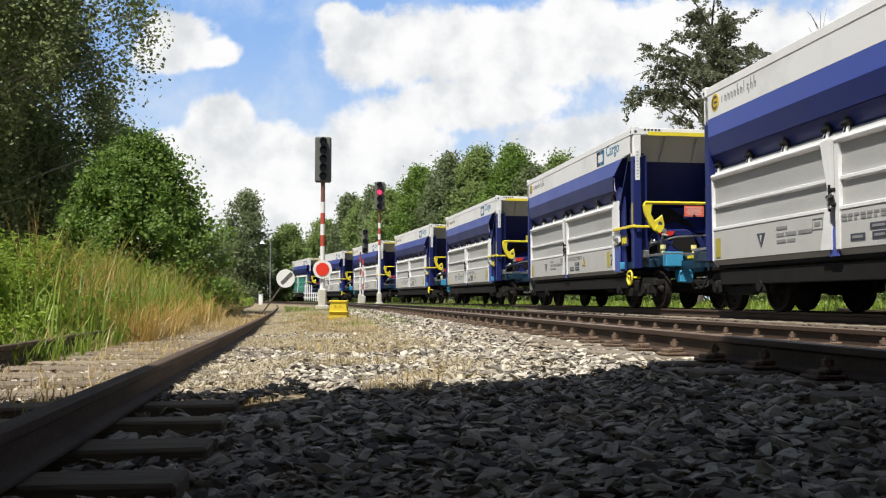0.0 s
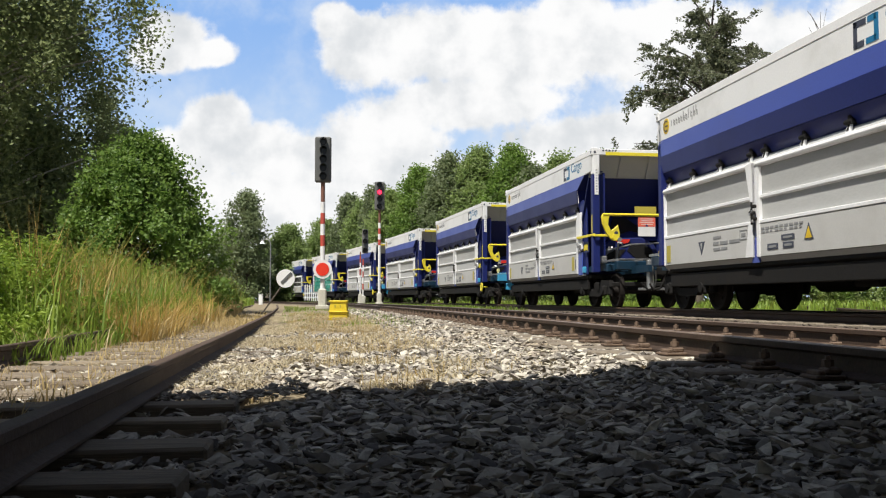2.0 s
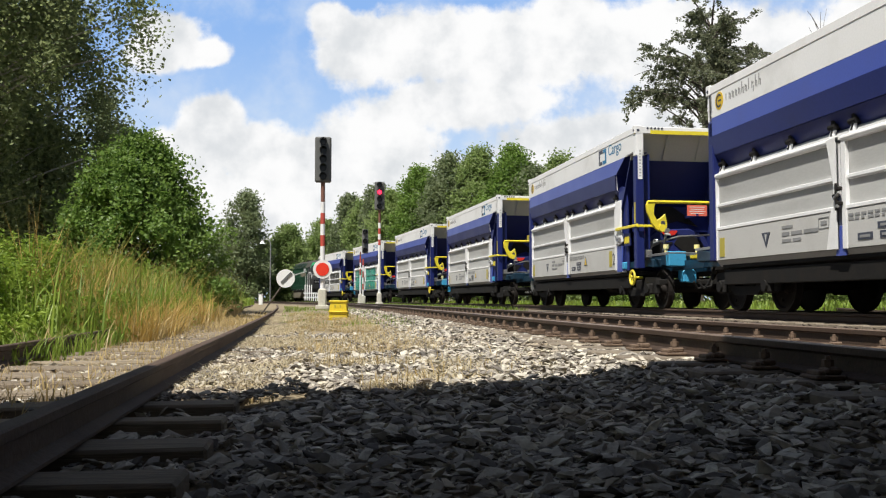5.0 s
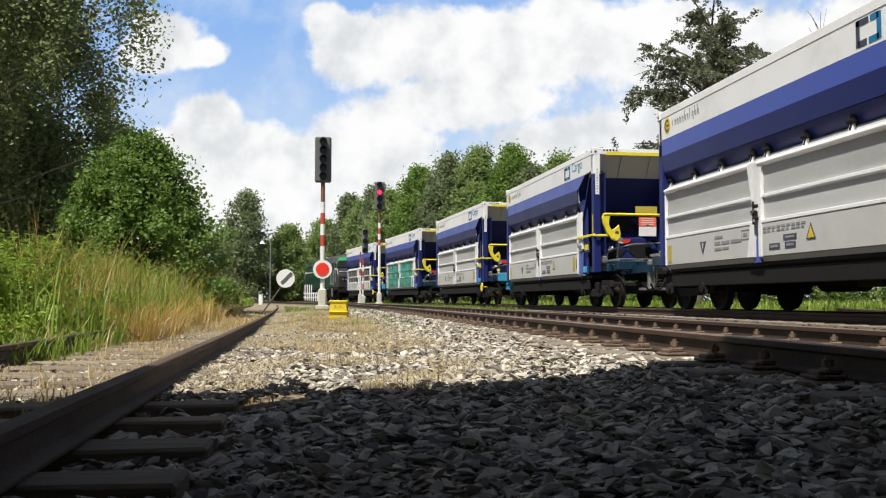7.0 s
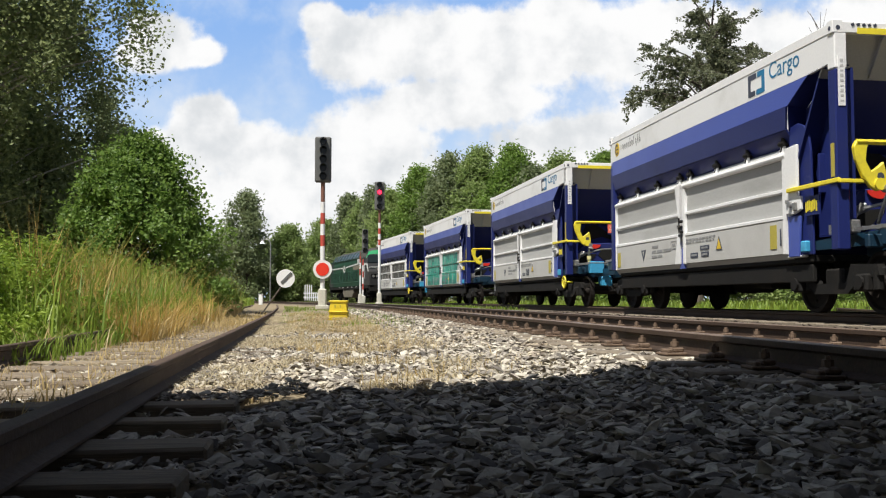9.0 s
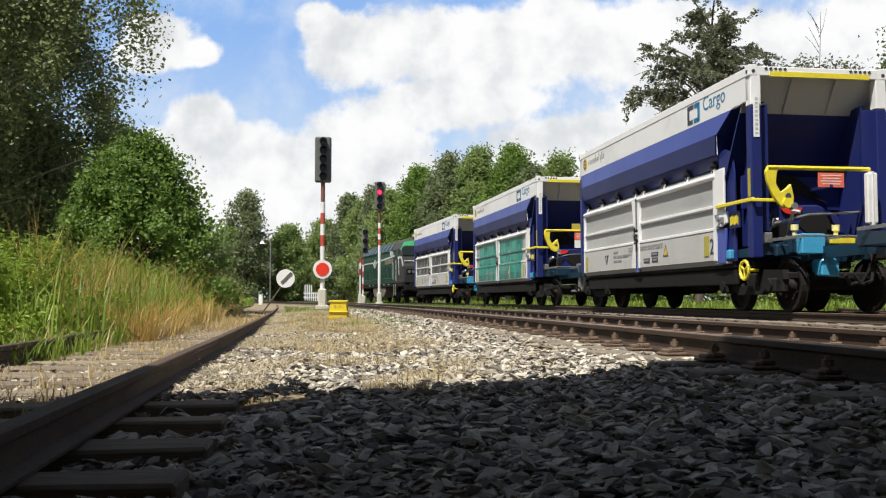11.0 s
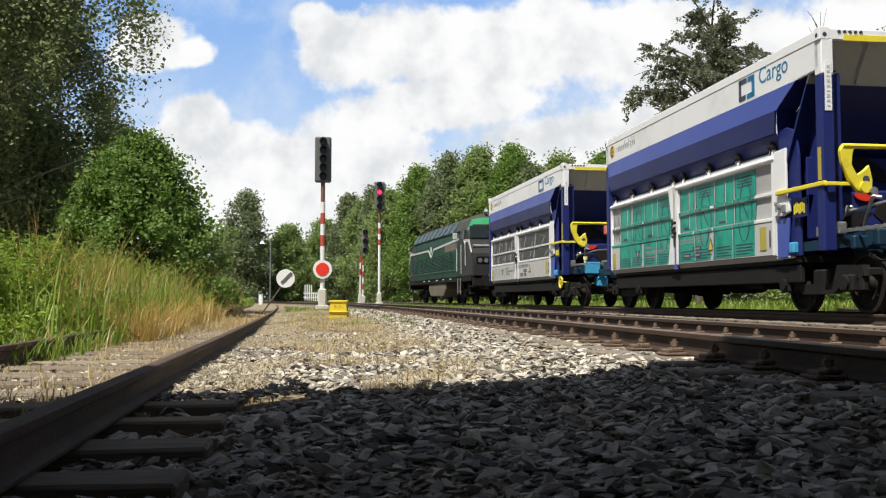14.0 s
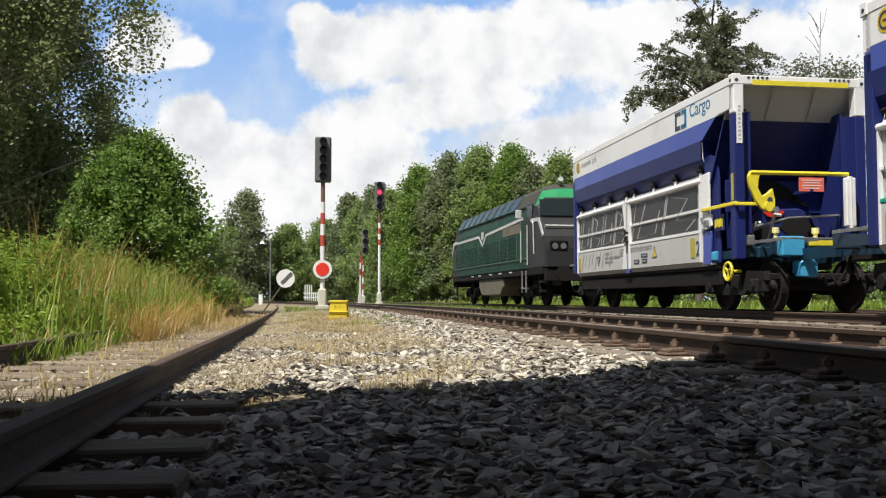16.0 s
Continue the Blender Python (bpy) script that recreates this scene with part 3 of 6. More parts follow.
def build_greenery():
    # near the siding
    build_tree("birch_tree", "tall leafy birch with drooping twigs beside the siding", -14.7, 26, 14.2, 5.9, 3, 0.12, 200000, M_LEAF_BIRCH, M_BIRCH_BARK, low=0.04, clumps=560, clump_r=0.55, trunk_r=0.2, shape=1.3, hang=0.45)
    build_tree("birch_tree", "tall leafy birch with drooping twigs beside the siding", -17.0, 31.5, 16.5, 5.4, 5, 0.17, 100000, M_LEAF_BIRCH, M_BIRCH_BARK, low=0.02, clumps=220, clump_r=0.9, trunk_r=0.2, shape=0.9, hang=0.5)
    build_tree("bush", "dense bright green broad-leaved bush", -7.75, 24, 4.4, 1.95, 7, 0.11, 60000, M_LEAF, M_BARK, low=0.0, clumps=260, clump_r=0.32, trunk_r=0.07, shape=0.6, category="bush")
    build_tree("bush", "dark dense bush under the birches", -13.4, 30, 6.4, 2.7, 8, 0.14, 42000, M_LEAF_BIRCH, M_BARK, low=0.0, clumps=170, clump_r=0.5, trunk_r=0.1, shape=0.6, category="bush")
    build_tree("young_birch", "slim grey-green young birch behind the bushes", -15.2, 42, 9.6, 1.7, 9, 0.18, 9000, M_LEAF_GREY, M_BIRCH_BARK, low=0.2, clumps=60, clump_r=0.4, trunk_r=0.08, hang=0.3)
    # along the line, far off
    far = [(-21.0, 100, 11.6, 3.0), (-17.2, 104, 8.4, 2.4), (-24.5, 104, 7.0, 2.6), (-14.5, 112, 9.5, 2.8), (-11.3, 108, 12.2, 2.4), (-8.6, 100, 10.5, 2.5), (-6.2, 95, 11.2, 2.4)]
    for i, (x, y, h, r) in enumerate(far):
        build_tree("lineside_tree", "grey-green deciduous tree far along the line", x, y, h, r, 20 + i, 0.30, 15000, M_LEAF_GREY if i % 2 == 0 else M_LEAF_FAR, M_BARK, low=0.02, clumps=110, clump_r=0.6, shape=0.65, group="far lineside trees")
    mid = [(-4.4, 84, 9.8, 3.0), (-1.8, 80, 11.3, 3.0), (0.4, 78, 12.2, 3.0), (2.9, 76, 12.4, 3.2), (5.2, 74, 12.2, 3.2), (7.2, 73, 10.6, 2.6), (8.9, 70, 10.9, 1.9), (12.6, 72, 11.5, 3.0), (16.5, 70, 10.0, 3.4)]
    for i, (x, y, h, r) in enumerate(mid):
        build_tree("acacia_tree", "full green deciduous tree behind the train", x, y, h, r, 40 + i, 0.23, 30000, (M_LEAF_FAR, M_LEAF, M_LEAF_GREY)[i % 3], M_BARK, low=0.02, clumps=230, clump_r=0.5, shape=0.66, group="trees behind the train")
    build_bough_tree(10.4, 38, 13.3)
    build_tree("lineside_tree", "dark green tree beyond the train", 18.9, 36, 12.0, 2.6, 63, 0.16, 12000, M_LEAF_GREY, M_BARK, low=0.1, clumps=90, clump_r=0.5, trunk_r=0.16, shape=0.6)
    rng = random.Random(3)
    for i in range(22):
        x = -34 + i * 2.5 + rng.uniform(-0.6, 0.6)
        build_tree("thicket", "dense green thicket closing the view along the line", x, 122 - max(0, x + 8) * 1.25 + rng.uniform(-2, 2), rng.uniform(4.5, 8.0), 2.4, 120 + i, 0.42, 4200, M_LEAF_FAR if i % 3 else M_LEAF_GREY,
                   M_BARK, low=0.0, clumps=60, clump_r=0.7, trunk_r=0.08, category="thicket", group="thickets along the line")
    for i in range(24):
        x = 9 + i * 1.6 + rng.uniform(-0.5, 0.5)
        build_tree("shrub", "low green shrub behind the branch track", x, 60 + rng.uniform(-4, 5), rng.uniform(2.2, 3.6), 1.9, 80 + i, 0.22, 4200, M_LEAF if i % 2 else M_LEAF_FAR, M_BARK, low=0.0, clumps=45, clump_r=0.5, trunk_r=0.06, category="shrub", group="shrubs behind the branch track")


build_greenery()


def blades(name, label, spots, heights, material, seed, width=0.012, bend=0.35, per=1):
    """Grass: tapered bent blades, one object of many."""
    rng = np.random.default_rng(seed)
    n = len(spots)
    a = rng.uniform(0, 6.283, n)
    d = np.stack([np.cos(a), np.sin(a)], 1)
    lean = rng.uniform(0.05, bend, n) * heights
    w = width * rng.uniform(0.6, 1.4, n)
    side = np.stack([-d[:, 1], d[:, 0], np.zeros(n)], 1) * w[:, None]
    d3 = np.concatenate([d, np.zeros((n, 1))], 1)
    up = np.array([0, 0, 1.0])
    p0 = spots
    p1 = spots + d3 * (lean * 0.35)[:, None] + up * (heights * 0.6)[:, None]
    p2 = spots + d3 * lean[:, None] + up * (heights * (1 - 0.1 * rng.uniform(0, 1, n)))[:, None]
    v = np.stack([p0 - side, p0 + side, p1 + side * 0.7, p1 - side * 0.7, p2], 1).reshape(-1, 3)
    base = np.arange(n) * 5
    f = [(b, b + 1, b + 2, b + 3) for b in base] + [(b + 3, b + 2, b + 4) for b in base]
    ob = new(name, mesh_from(name, v, f, material))
    return tagged(ob, label, "grass", kind="stuff")


def build_grass():
    rng = np.random.default_rng(11)

    def area(n, y0, y1, left, right, dens=None):
        y = rng.uniform(y0, y1, n)
        u = rng.uniform(0, 1, n)
        l, r = np.array([left(b) for b in y]), np.array([right(b) for b in y])
        x = l + (r - l) * u
        if dens:
            keep = np.array([noise.noise((a * dens, b * dens, 7)) > -0.05 for a, b in zip(x, y)])
            x, y = x[keep], y[keep]
        return np.stack([x, y, np.array([bed(a, b) for a, b in zip(x, y)]) - 0.03], 1)

    lft = lambda y: siding(y, -1.75).x
    p = area(9000, 5.5, 16, lambda y: lft(y) - 5, lft)
    h = np.clip((np.array([lft(b) for b in p[:, 1]]) - p[:, 0]) / 1.1, 0.25, 1) * rng.uniform(0.35, 1.15, len(p))
    blades("tall_green_weeds", "tall lush green weeds along the siding", p, h, M_GRASS, 1, 0.012, 0.4)
    foot = lambda y: lft(y) + min(0.62, max(0.0, (y - 7.5) * 0.16))
    p = area(7500, 9.5, 32, lambda y: foot(y) - 1.7, foot)
    p = p[np.array([noise.noise((a * 0.8, b * 0.35, 4)) > -0.12 for a, b in p[:, :2]])]
    h = np.clip((np.array([foot(b) for b in p[:, 1]]) - p[:, 0]) / 0.9, 0.22, 1) * rng.uniform(0.3, 1.4, len(p))
    h *= np.array([0.55 + 0.9 * max(0.0, 0.5 + noise.noise((a * 1.3, b * 0.7, 2))) for a, b in p[:, :2]])
    blades("tall_dry_grass", "tall golden dry grass along the siding", p, h, M_GOLD, 2, 0.006, 1.0)
    p = area(3600, 8.5, 30, lambda y: foot(y) - 0.7, lambda y: foot(y) + 0.1, 0.9)
    blades("bent_straw", "bent pale straw at the foot of the verge", p, rng.uniform(0.12, 0.5, len(p)), M_STRAW, 32, 0.006, 1.6)
    p = area(420, 10.5, 22, lambda y: foot(y) - 0.9, lambda y: foot(y) + 0.05, 0.9)
    p = np.repeat(p, 9, 0) + np.concatenate([rng.normal(0, 0.05, (len(p) * 9, 2)), np.zeros((len(p) * 9, 1))], 1)
    blades("golden_tufts", "golden grass tufts at the foot of the verge", p, rng.uniform(0.25, 0.75, len(p)), M_GOLD, 35, 0.006, 1.1)
    p = area(14000, 11, 42, lambda y: foot(y) - 4.5, lambda y: foot(y) - 0.35)
    h = rng.uniform(0.3, 1.2, len(p)) * np.clip((np.array([foot(b) for b in p[:, 1]]) - p[:, 0]) / 0.9, 0.35, 1.0)
    h *= np.array([0.45 + 1.1 * max(0.0, 0.5 + noise.noise((a * 1.1, b * 0.6, 9))) for a, b in p[:, :2]])
    blades("verge_grass", "olive green grass mixed into the verge", p, h, M_OLIVE_GRASS, 3, 0.010, 0.8)
    p = area(9000, 9, 36, lambda y: foot(y) - 3.0, lambda y: foot(y) - 0.15, 0.8)
    blades("mixed_verge", "green blades among the straw beside the siding", p, rng.uniform(0.25, 1.25, len(p)), M_GRASS, 27, 0.010, 0.8)
    # tall feathery grass heads over the verge
    p = area(260, 10, 28, lambda y: foot(y) - 1.9, lambda y: foot(y) - 0.3)
    tall = rng.uniform(0.7, 1.2, len(p))
    blades("seeding_stalks", "thin straw stalks with seed heads", p, tall, M_STRAW, 33, 0.005, 0.35)
    # dry tufts on the ballast between the tracks
    p = area(9000, 5.2, 26, lambda y: siding(y, 0.5).x, lambda y: on_line(y - 2, NEAR - 2.4).x + rng.normal(0, 0.3), 0.9)
    blades("dry_tufts", "short dry yellow grass on the ballast", p, rng.uniform(0.03, 0.15, len(p)), M_STRAW, 4, 0.004, 0.9)
    p = area(34000, 5.3, 24, lambda y: siding(y, 0.1).x, lambda y: on_line(y - 2, NEAR - 2.3).x + rng.normal(0, 0.35), 0.9)
    p[:, 2] += np.where([a - siding(b).x < 0.9 for a, b in p[:, :2]], 0.085, 0.035)
    blades("straw_thatch", "flattened dry straw lying on the ballast", p, rng.uniform(0.015, 0.05, len(p)), M_THATCH, 14, 0.0035, 5.5)
    p = area(6000, 4.9, 16, lambda y: siding(y, -1.45).x, lambda y: siding(y, -0.08).x, 0.8)
    p[:, 2] += 0.05
    blades("siding_thatch", "flattened dry straw between the siding rails", p, rng.uniform(0.015, 0.05, len(p)), M_THATCH, 15, 0.0035, 5.5)
    p = area(3200, 16, 45, lambda y: siding(y, 0.3).x, lambda y: on_line(y - 2, NEAR - 1.6).x, 0.6)
    blades("low_green_grass", "low green grass near the signals", p, rng.uniform(0.04, 0.16, len(p)), M_GRASS, 5, 0.007, 0.8)
    p = area(9000, 3.5, 26, lambda y: siding(y, -1.6).x, lambda y: siding(y, -0.05).x, 1.3)
    blades("siding_grass", "dry and green grass growing through the siding", p, rng.uniform(0.03, 0.2, len(p)), M_STRAW, 6, 0.005, 0.9)
    # leafy weeds on tall stems
    stems = np.concatenate([area(800, 7.5, 15, lambda y: lft(y) - 3.4, lambda y: lft(y) - 0.2), area(900, 11, 32, lambda y: foot(y) - 2.4, lambda y: foot(y) - 0.3, 0.6)])
    tall = rng.uniform(0.7, 1.45, len(stems)) * np.clip((np.array([lft(b) for b in stems[:, 1]]) - stems[:, 0]) / 0.9, 0.5, 1)
    k = 85
    up = rng.uniform(0.1, 1, (len(stems), k))
    at = np.repeat(stems[:, None, :], k, 1)
    lean = rng.normal(0, 0.12, (len(stems), 1, 2))
    spread = 0.16 * (1.15 - up)[..., None]
    at[..., :2] += rng.normal(0, 1, (len(stems), k, 2)) * spread + lean * up[..., None] ** 2
    at[..., 2] += up * tall[:, None]
    v, f = quads(at.reshape(-1, 3), rng.uniform(0.05, 0.12, at.size // 3), rng, 0.35, 0.2)
    tagged(new("leafy_weeds", mesh_from("leafy_weeds", v, f, M_WEED)), "tall leafy bright green weeds beside the siding", "weeds", kind="stuff")
    blades("weed_stems", "thin green weed stems beside the siding", stems, tall, M_GRASS, 21, 0.01, 0.1)
    p = area(2600, 6.5, 13, lambda y: lft(y) - 0.4, lambda y: lft(y) + 0.45, 1.4)
    p[:, 2] += 0.03
    blades("rail_weeds", "green weeds growing over the far siding rail", p, rng.uniform(0.08, 0.32, len(p)), M_GRASS, 23, 0.008, 0.8)
    # meadow behind the train
    p = area(16000, 26, 75, lambda y: on_line(y - 2, 3.2).x, lambda y: on_line(y - 2, 3.2).x + 0.42 * y + 4)
    blades("meadow", "green meadow behind the train", p, rng.uniform(0.12, 0.45, len(p)), M_GRASS, 7, 0.03, 0.5)
    p = area(9000, 30, 110, lambda y: on_line(min(y, 120) - 2, -4.2).x, lambda y: on_line(y - 2, -1.9).x)
    blades("strip_between_tracks", "green grass strip between the tracks", p, rng.uniform(0.06, 0.22, len(p)), M_GRASS, 8, 0.02, 0.6)
    p = area(5000, 36, 120, lambda y: siding(y, -12).x, lambda y: siding(y, -1.6).x)
    blades("far_verge", "distant green verge", p, rng.uniform(0.2, 0.7, len(p)), M_GRASS, 9, 0.04, 0.5)


build_grass()


# ---- sky backdrop with drifting clouds ----
def build_clouds():
    m, N, L = nodes_of("summer_sky")
    tc = N.new("ShaderNodeTexCoord")
    sc = N.new("ShaderNodeVectorMath")
    sc.operation = "MULTIPLY"
    L.new(tc.outputs["Object"], sc.inputs[0])
    sc.inputs[1].default_value = (0.00664, 1, 0.00664)

    def nz(scale, detail, rough=0.58, lac=2.1):
        n = N.new("ShaderNodeTexNoise")
        L.new(sc.outputs[0], n.inputs[0])
        n.inputs["Scale"].default_value, n.inputs["Detail"].default_value, n.inputs["Roughness"].default_value = scale, detail, rough
        return n

    warp = nz(0.9, 3)
    wv = N.new("ShaderNodeVectorMath")
    wv.operation = "MULTIPLY_ADD"
    L.new(warp.outputs[1], wv.inputs[0])
    wv.inputs[1].default_value = (0.5, 0, 0.36)
    L.new(sc.outputs[0], wv.inputs[2])
    # cloud masses: centre and half-size, in hundredths of the backdrop's grid
    masses = [(-4.8, 4.78, 0.62, 0.42), (-4.2, 4.42, 0.55, 0.26), (-4.95, 4.42, 0.6, 0.34), (-3.98, 3.15, 0.62, 0.52), (-4.7, 2.55, 1.1, 0.5), (-3.1, 2.65, 1.0, 0.52), (-2.3, 2.4, 1.0, 0.6),
              (-1.0, 2.75, 1.1, 0.8), (-1.5, 1.5, 6.0, 1.0), (-1.85, 5.0, 0.42, 0.34), (-1.1, 4.5, 1.0, 0.72), (0.2, 4.55, 1.5, 0.66), (1.5, 4.45, 1.6, 0.72), (2.4, 4.9, 1.0, 0.6), (4.2, 4.6, 2.2, 0.8), (6.2, 4.0, 2.6, 1.2), (8.5, 4.6, 1.6, 1.4),
              (0.6, 3.5, 1.6, 0.45), (3.1, 2.6, 2.0, 0.75), (5.0, 3.0, 2.0, 0.9), (-9.5, 3.2, 2.0, 1.2), (11.5, 3.5, 3, 1.4)]
    best = None
    for cx, cz, rx, rz in masses:
        d = N.new("ShaderNodeVectorMath")
        d.operation = "SUBTRACT"
        L.new(wv.outputs[0], d.inputs[0])
        d.inputs[1].default_value = (cx + 0.25, 0, cz + 0.18)
        e = N.new("ShaderNodeVectorMath")
        e.operation = "MULTIPLY"
        L.new(d.outputs[0], e.inputs[0])
        e.inputs[1].default_value = (1 / rx, 0, 1 / rz)
        ln = N.new("ShaderNodeVectorMath")
        ln.operation = "LENGTH"
        L.new(e.outputs[0], ln.inputs[0])
        best = ln.outputs[1] if best is None else math_node(N, L, "SMOOTH_MIN", best, ln.outputs[1], 0.35)
    ragged = math_node(N, L, "MULTIPLY_ADD", nz(2.6, 10, 0.6).outputs[0], 0.8, -0.40)
    dens = math_node(N, L, "ADD", best, ragged)
    cover = ramp(N, L, math_node(N, L, "MULTIPLY", dens, -1), -1.22, -0.84)
    sep = N.new("ShaderNodeSeparateXYZ")
    L.new(sc.outputs[0], sep.inputs[0])
    blue = mix(N, L, ramp(N, L, sep.outputs[2], 1.2, 5.4), (0.60, 0.76, 0.96), (0.28, 0.49, 0.89))
    veil = math_node(N, L, "MULTIPLY", ramp(N, L, nz(0.7, 5).outputs[0], 0.42, 0.72), 0.45)
    blue = mix(N, L, veil, blue, (0.80, 0.86, 0.93))
    shade = ramp(N, L, nz(0.9, 6, 0.55).outputs[0], 0.40, 0.70)
    cloud = mix(N, L, math_node(N, L, "MULTIPLY", shade, 0.9), (1.0, 1.0, 1.0), (0.70, 0.73, 0.76))
    em = N.new("ShaderNodeEmission")
    L.new(mix(N, L, cover, blue, cloud), em.inputs[0])
    em.inputs[1].default_value = 0.77
    L.new(em.outputs[0], N["Material Output"].inputs[0])
    ob = new("backdrop", mesh_from("backdrop", [(-1450, 0, -60), (1450, 0, -60), (1450, 0, 900), (-1450, 0, 900)], [(0, 1, 2, 3)], m))
    ob.location = (0, 2500, 0)
    return tagged(ob, "blue summer sky with white drifting cumulus clouds", "sky", kind="structure")


backdrop = build_clouds()


# ---- unseen bridge over the camera, added to cast the shade on the ballast ----
def build_shade_bridge():
    b = tagged(empty("road_bridge", pose(0, 2.55, 0, 0, 0, 11.3)), "added unseen concrete bridge that shades the ballast", "bridge")
    part("deck", box((0, -14.0, 6.5), (46, 28, 1.0), 0.03), M_CONC, b, "added concrete deck that blocks the sun")
    part("abutment", box((-8.5, -14.5, 2.7), (2.0, 26.0, 6.6), 0.03), M_CONC, b, "added concrete abutment that blocks sky light")
    part("abutment", box((13.5, -14.5, 2.7), (2.0, 26.0, 6.6), 0.03), M_CONC, b, "added concrete abutment that blocks sky light")


build_shade_bridge()


# ---- hopper wagons ----
def wheelset(parent, x, r=0.46):
    """Two wheels on an axle, turning about it."""
    bm = bmesh.new()
    prof = [(r + 0.028, -0.70), (r + 0.02, -0.672), (r, -0.668), (r - 0.006, -0.80), (r - 0.06, -0.80), (r - 0.09, -0.76), (0.14, -0.72), (0.10, -0.80), (0.075, -0.66)]
    seg = 28
    for sgn in (-1, 1):
        rings = [[bm.verts.new((p * math.cos(a), sgn * -q, p * math.sin(a))) for a in (6.2832 * j / seg for j in range(seg))] for p, q in prof]
        for a, b in zip(rings + [], rings[1:] + rings[:1]):
            for j in range(seg):
                bm.faces.new((a[j], a[(j + 1) % seg], b[(j + 1) % seg], b[j]))
        for k in range(4):
            a = 1.5708 * k
            box((0.27 * math.cos(a), sgn * 0.775, 0.27 * math.sin(a)), (0.05, 0.03, 0.05), 0.008, bm)
    rod((0, -1.0, 0), (0, 1.0, 0), 0.08, seg=12, bm=bm)
    ob = part("wheelset", bm, M_WHEEL, parent)
    ob.location = (x, 0, r)
    return ob


def bogie_frame(parent, x, springs=True):
    bm = bmesh.new()
    for s in (-1, 1):
        y = 1.0 * s
        prism([(-1.25, 0.56), (-1.2, 0.72), (-0.55, 0.74), (-0.4, 0.46), (0.4, 0.46), (0.55, 0.74), (1.2, 0.72), (1.25, 0.56), (0.75, 0.50), (0.45, 0.30), (-0.45, 0.30), (-0.75, 0.50)],
              "y", y - 0.06, y + 0.06, bm)
        for w in (-0.9, 0.9):
            box((w, y + 0.03 * s, 0.46), (0.30, 0.20, 0.26), 0.03, bm)
            rod((w, y + 0.06 * s, 0.46), (w, y + 0.17 * s, 0.46), 0.10, seg=12, bm=bm)
            for o in (-0.24, 0.24):
                rod((w + o, y, 0.36), (w + o, y, 0.62), 0.075, seg=10, bm=bm)
    box((0, 0, 0.56), (0.5, 2.0, 0.26), 0.03, bm)
    for o in (-1.2, 1.2):
        box((o, 0, 0.62), (0.1, 2.0, 0.12), 0.02, bm)
    ob = part("bogie_frame", bm, M_BLACK, parent)
    ob.location.x = x
    return ob


FLAP0, FLAP1 = -5.45, 3.2
HALF = 1.30


def mirrored(fn):
    """Builds one mesh for both long sides."""
    bm = bmesh.new()
    for s in (-1, 1):
        fn(bm, s)
    return bm


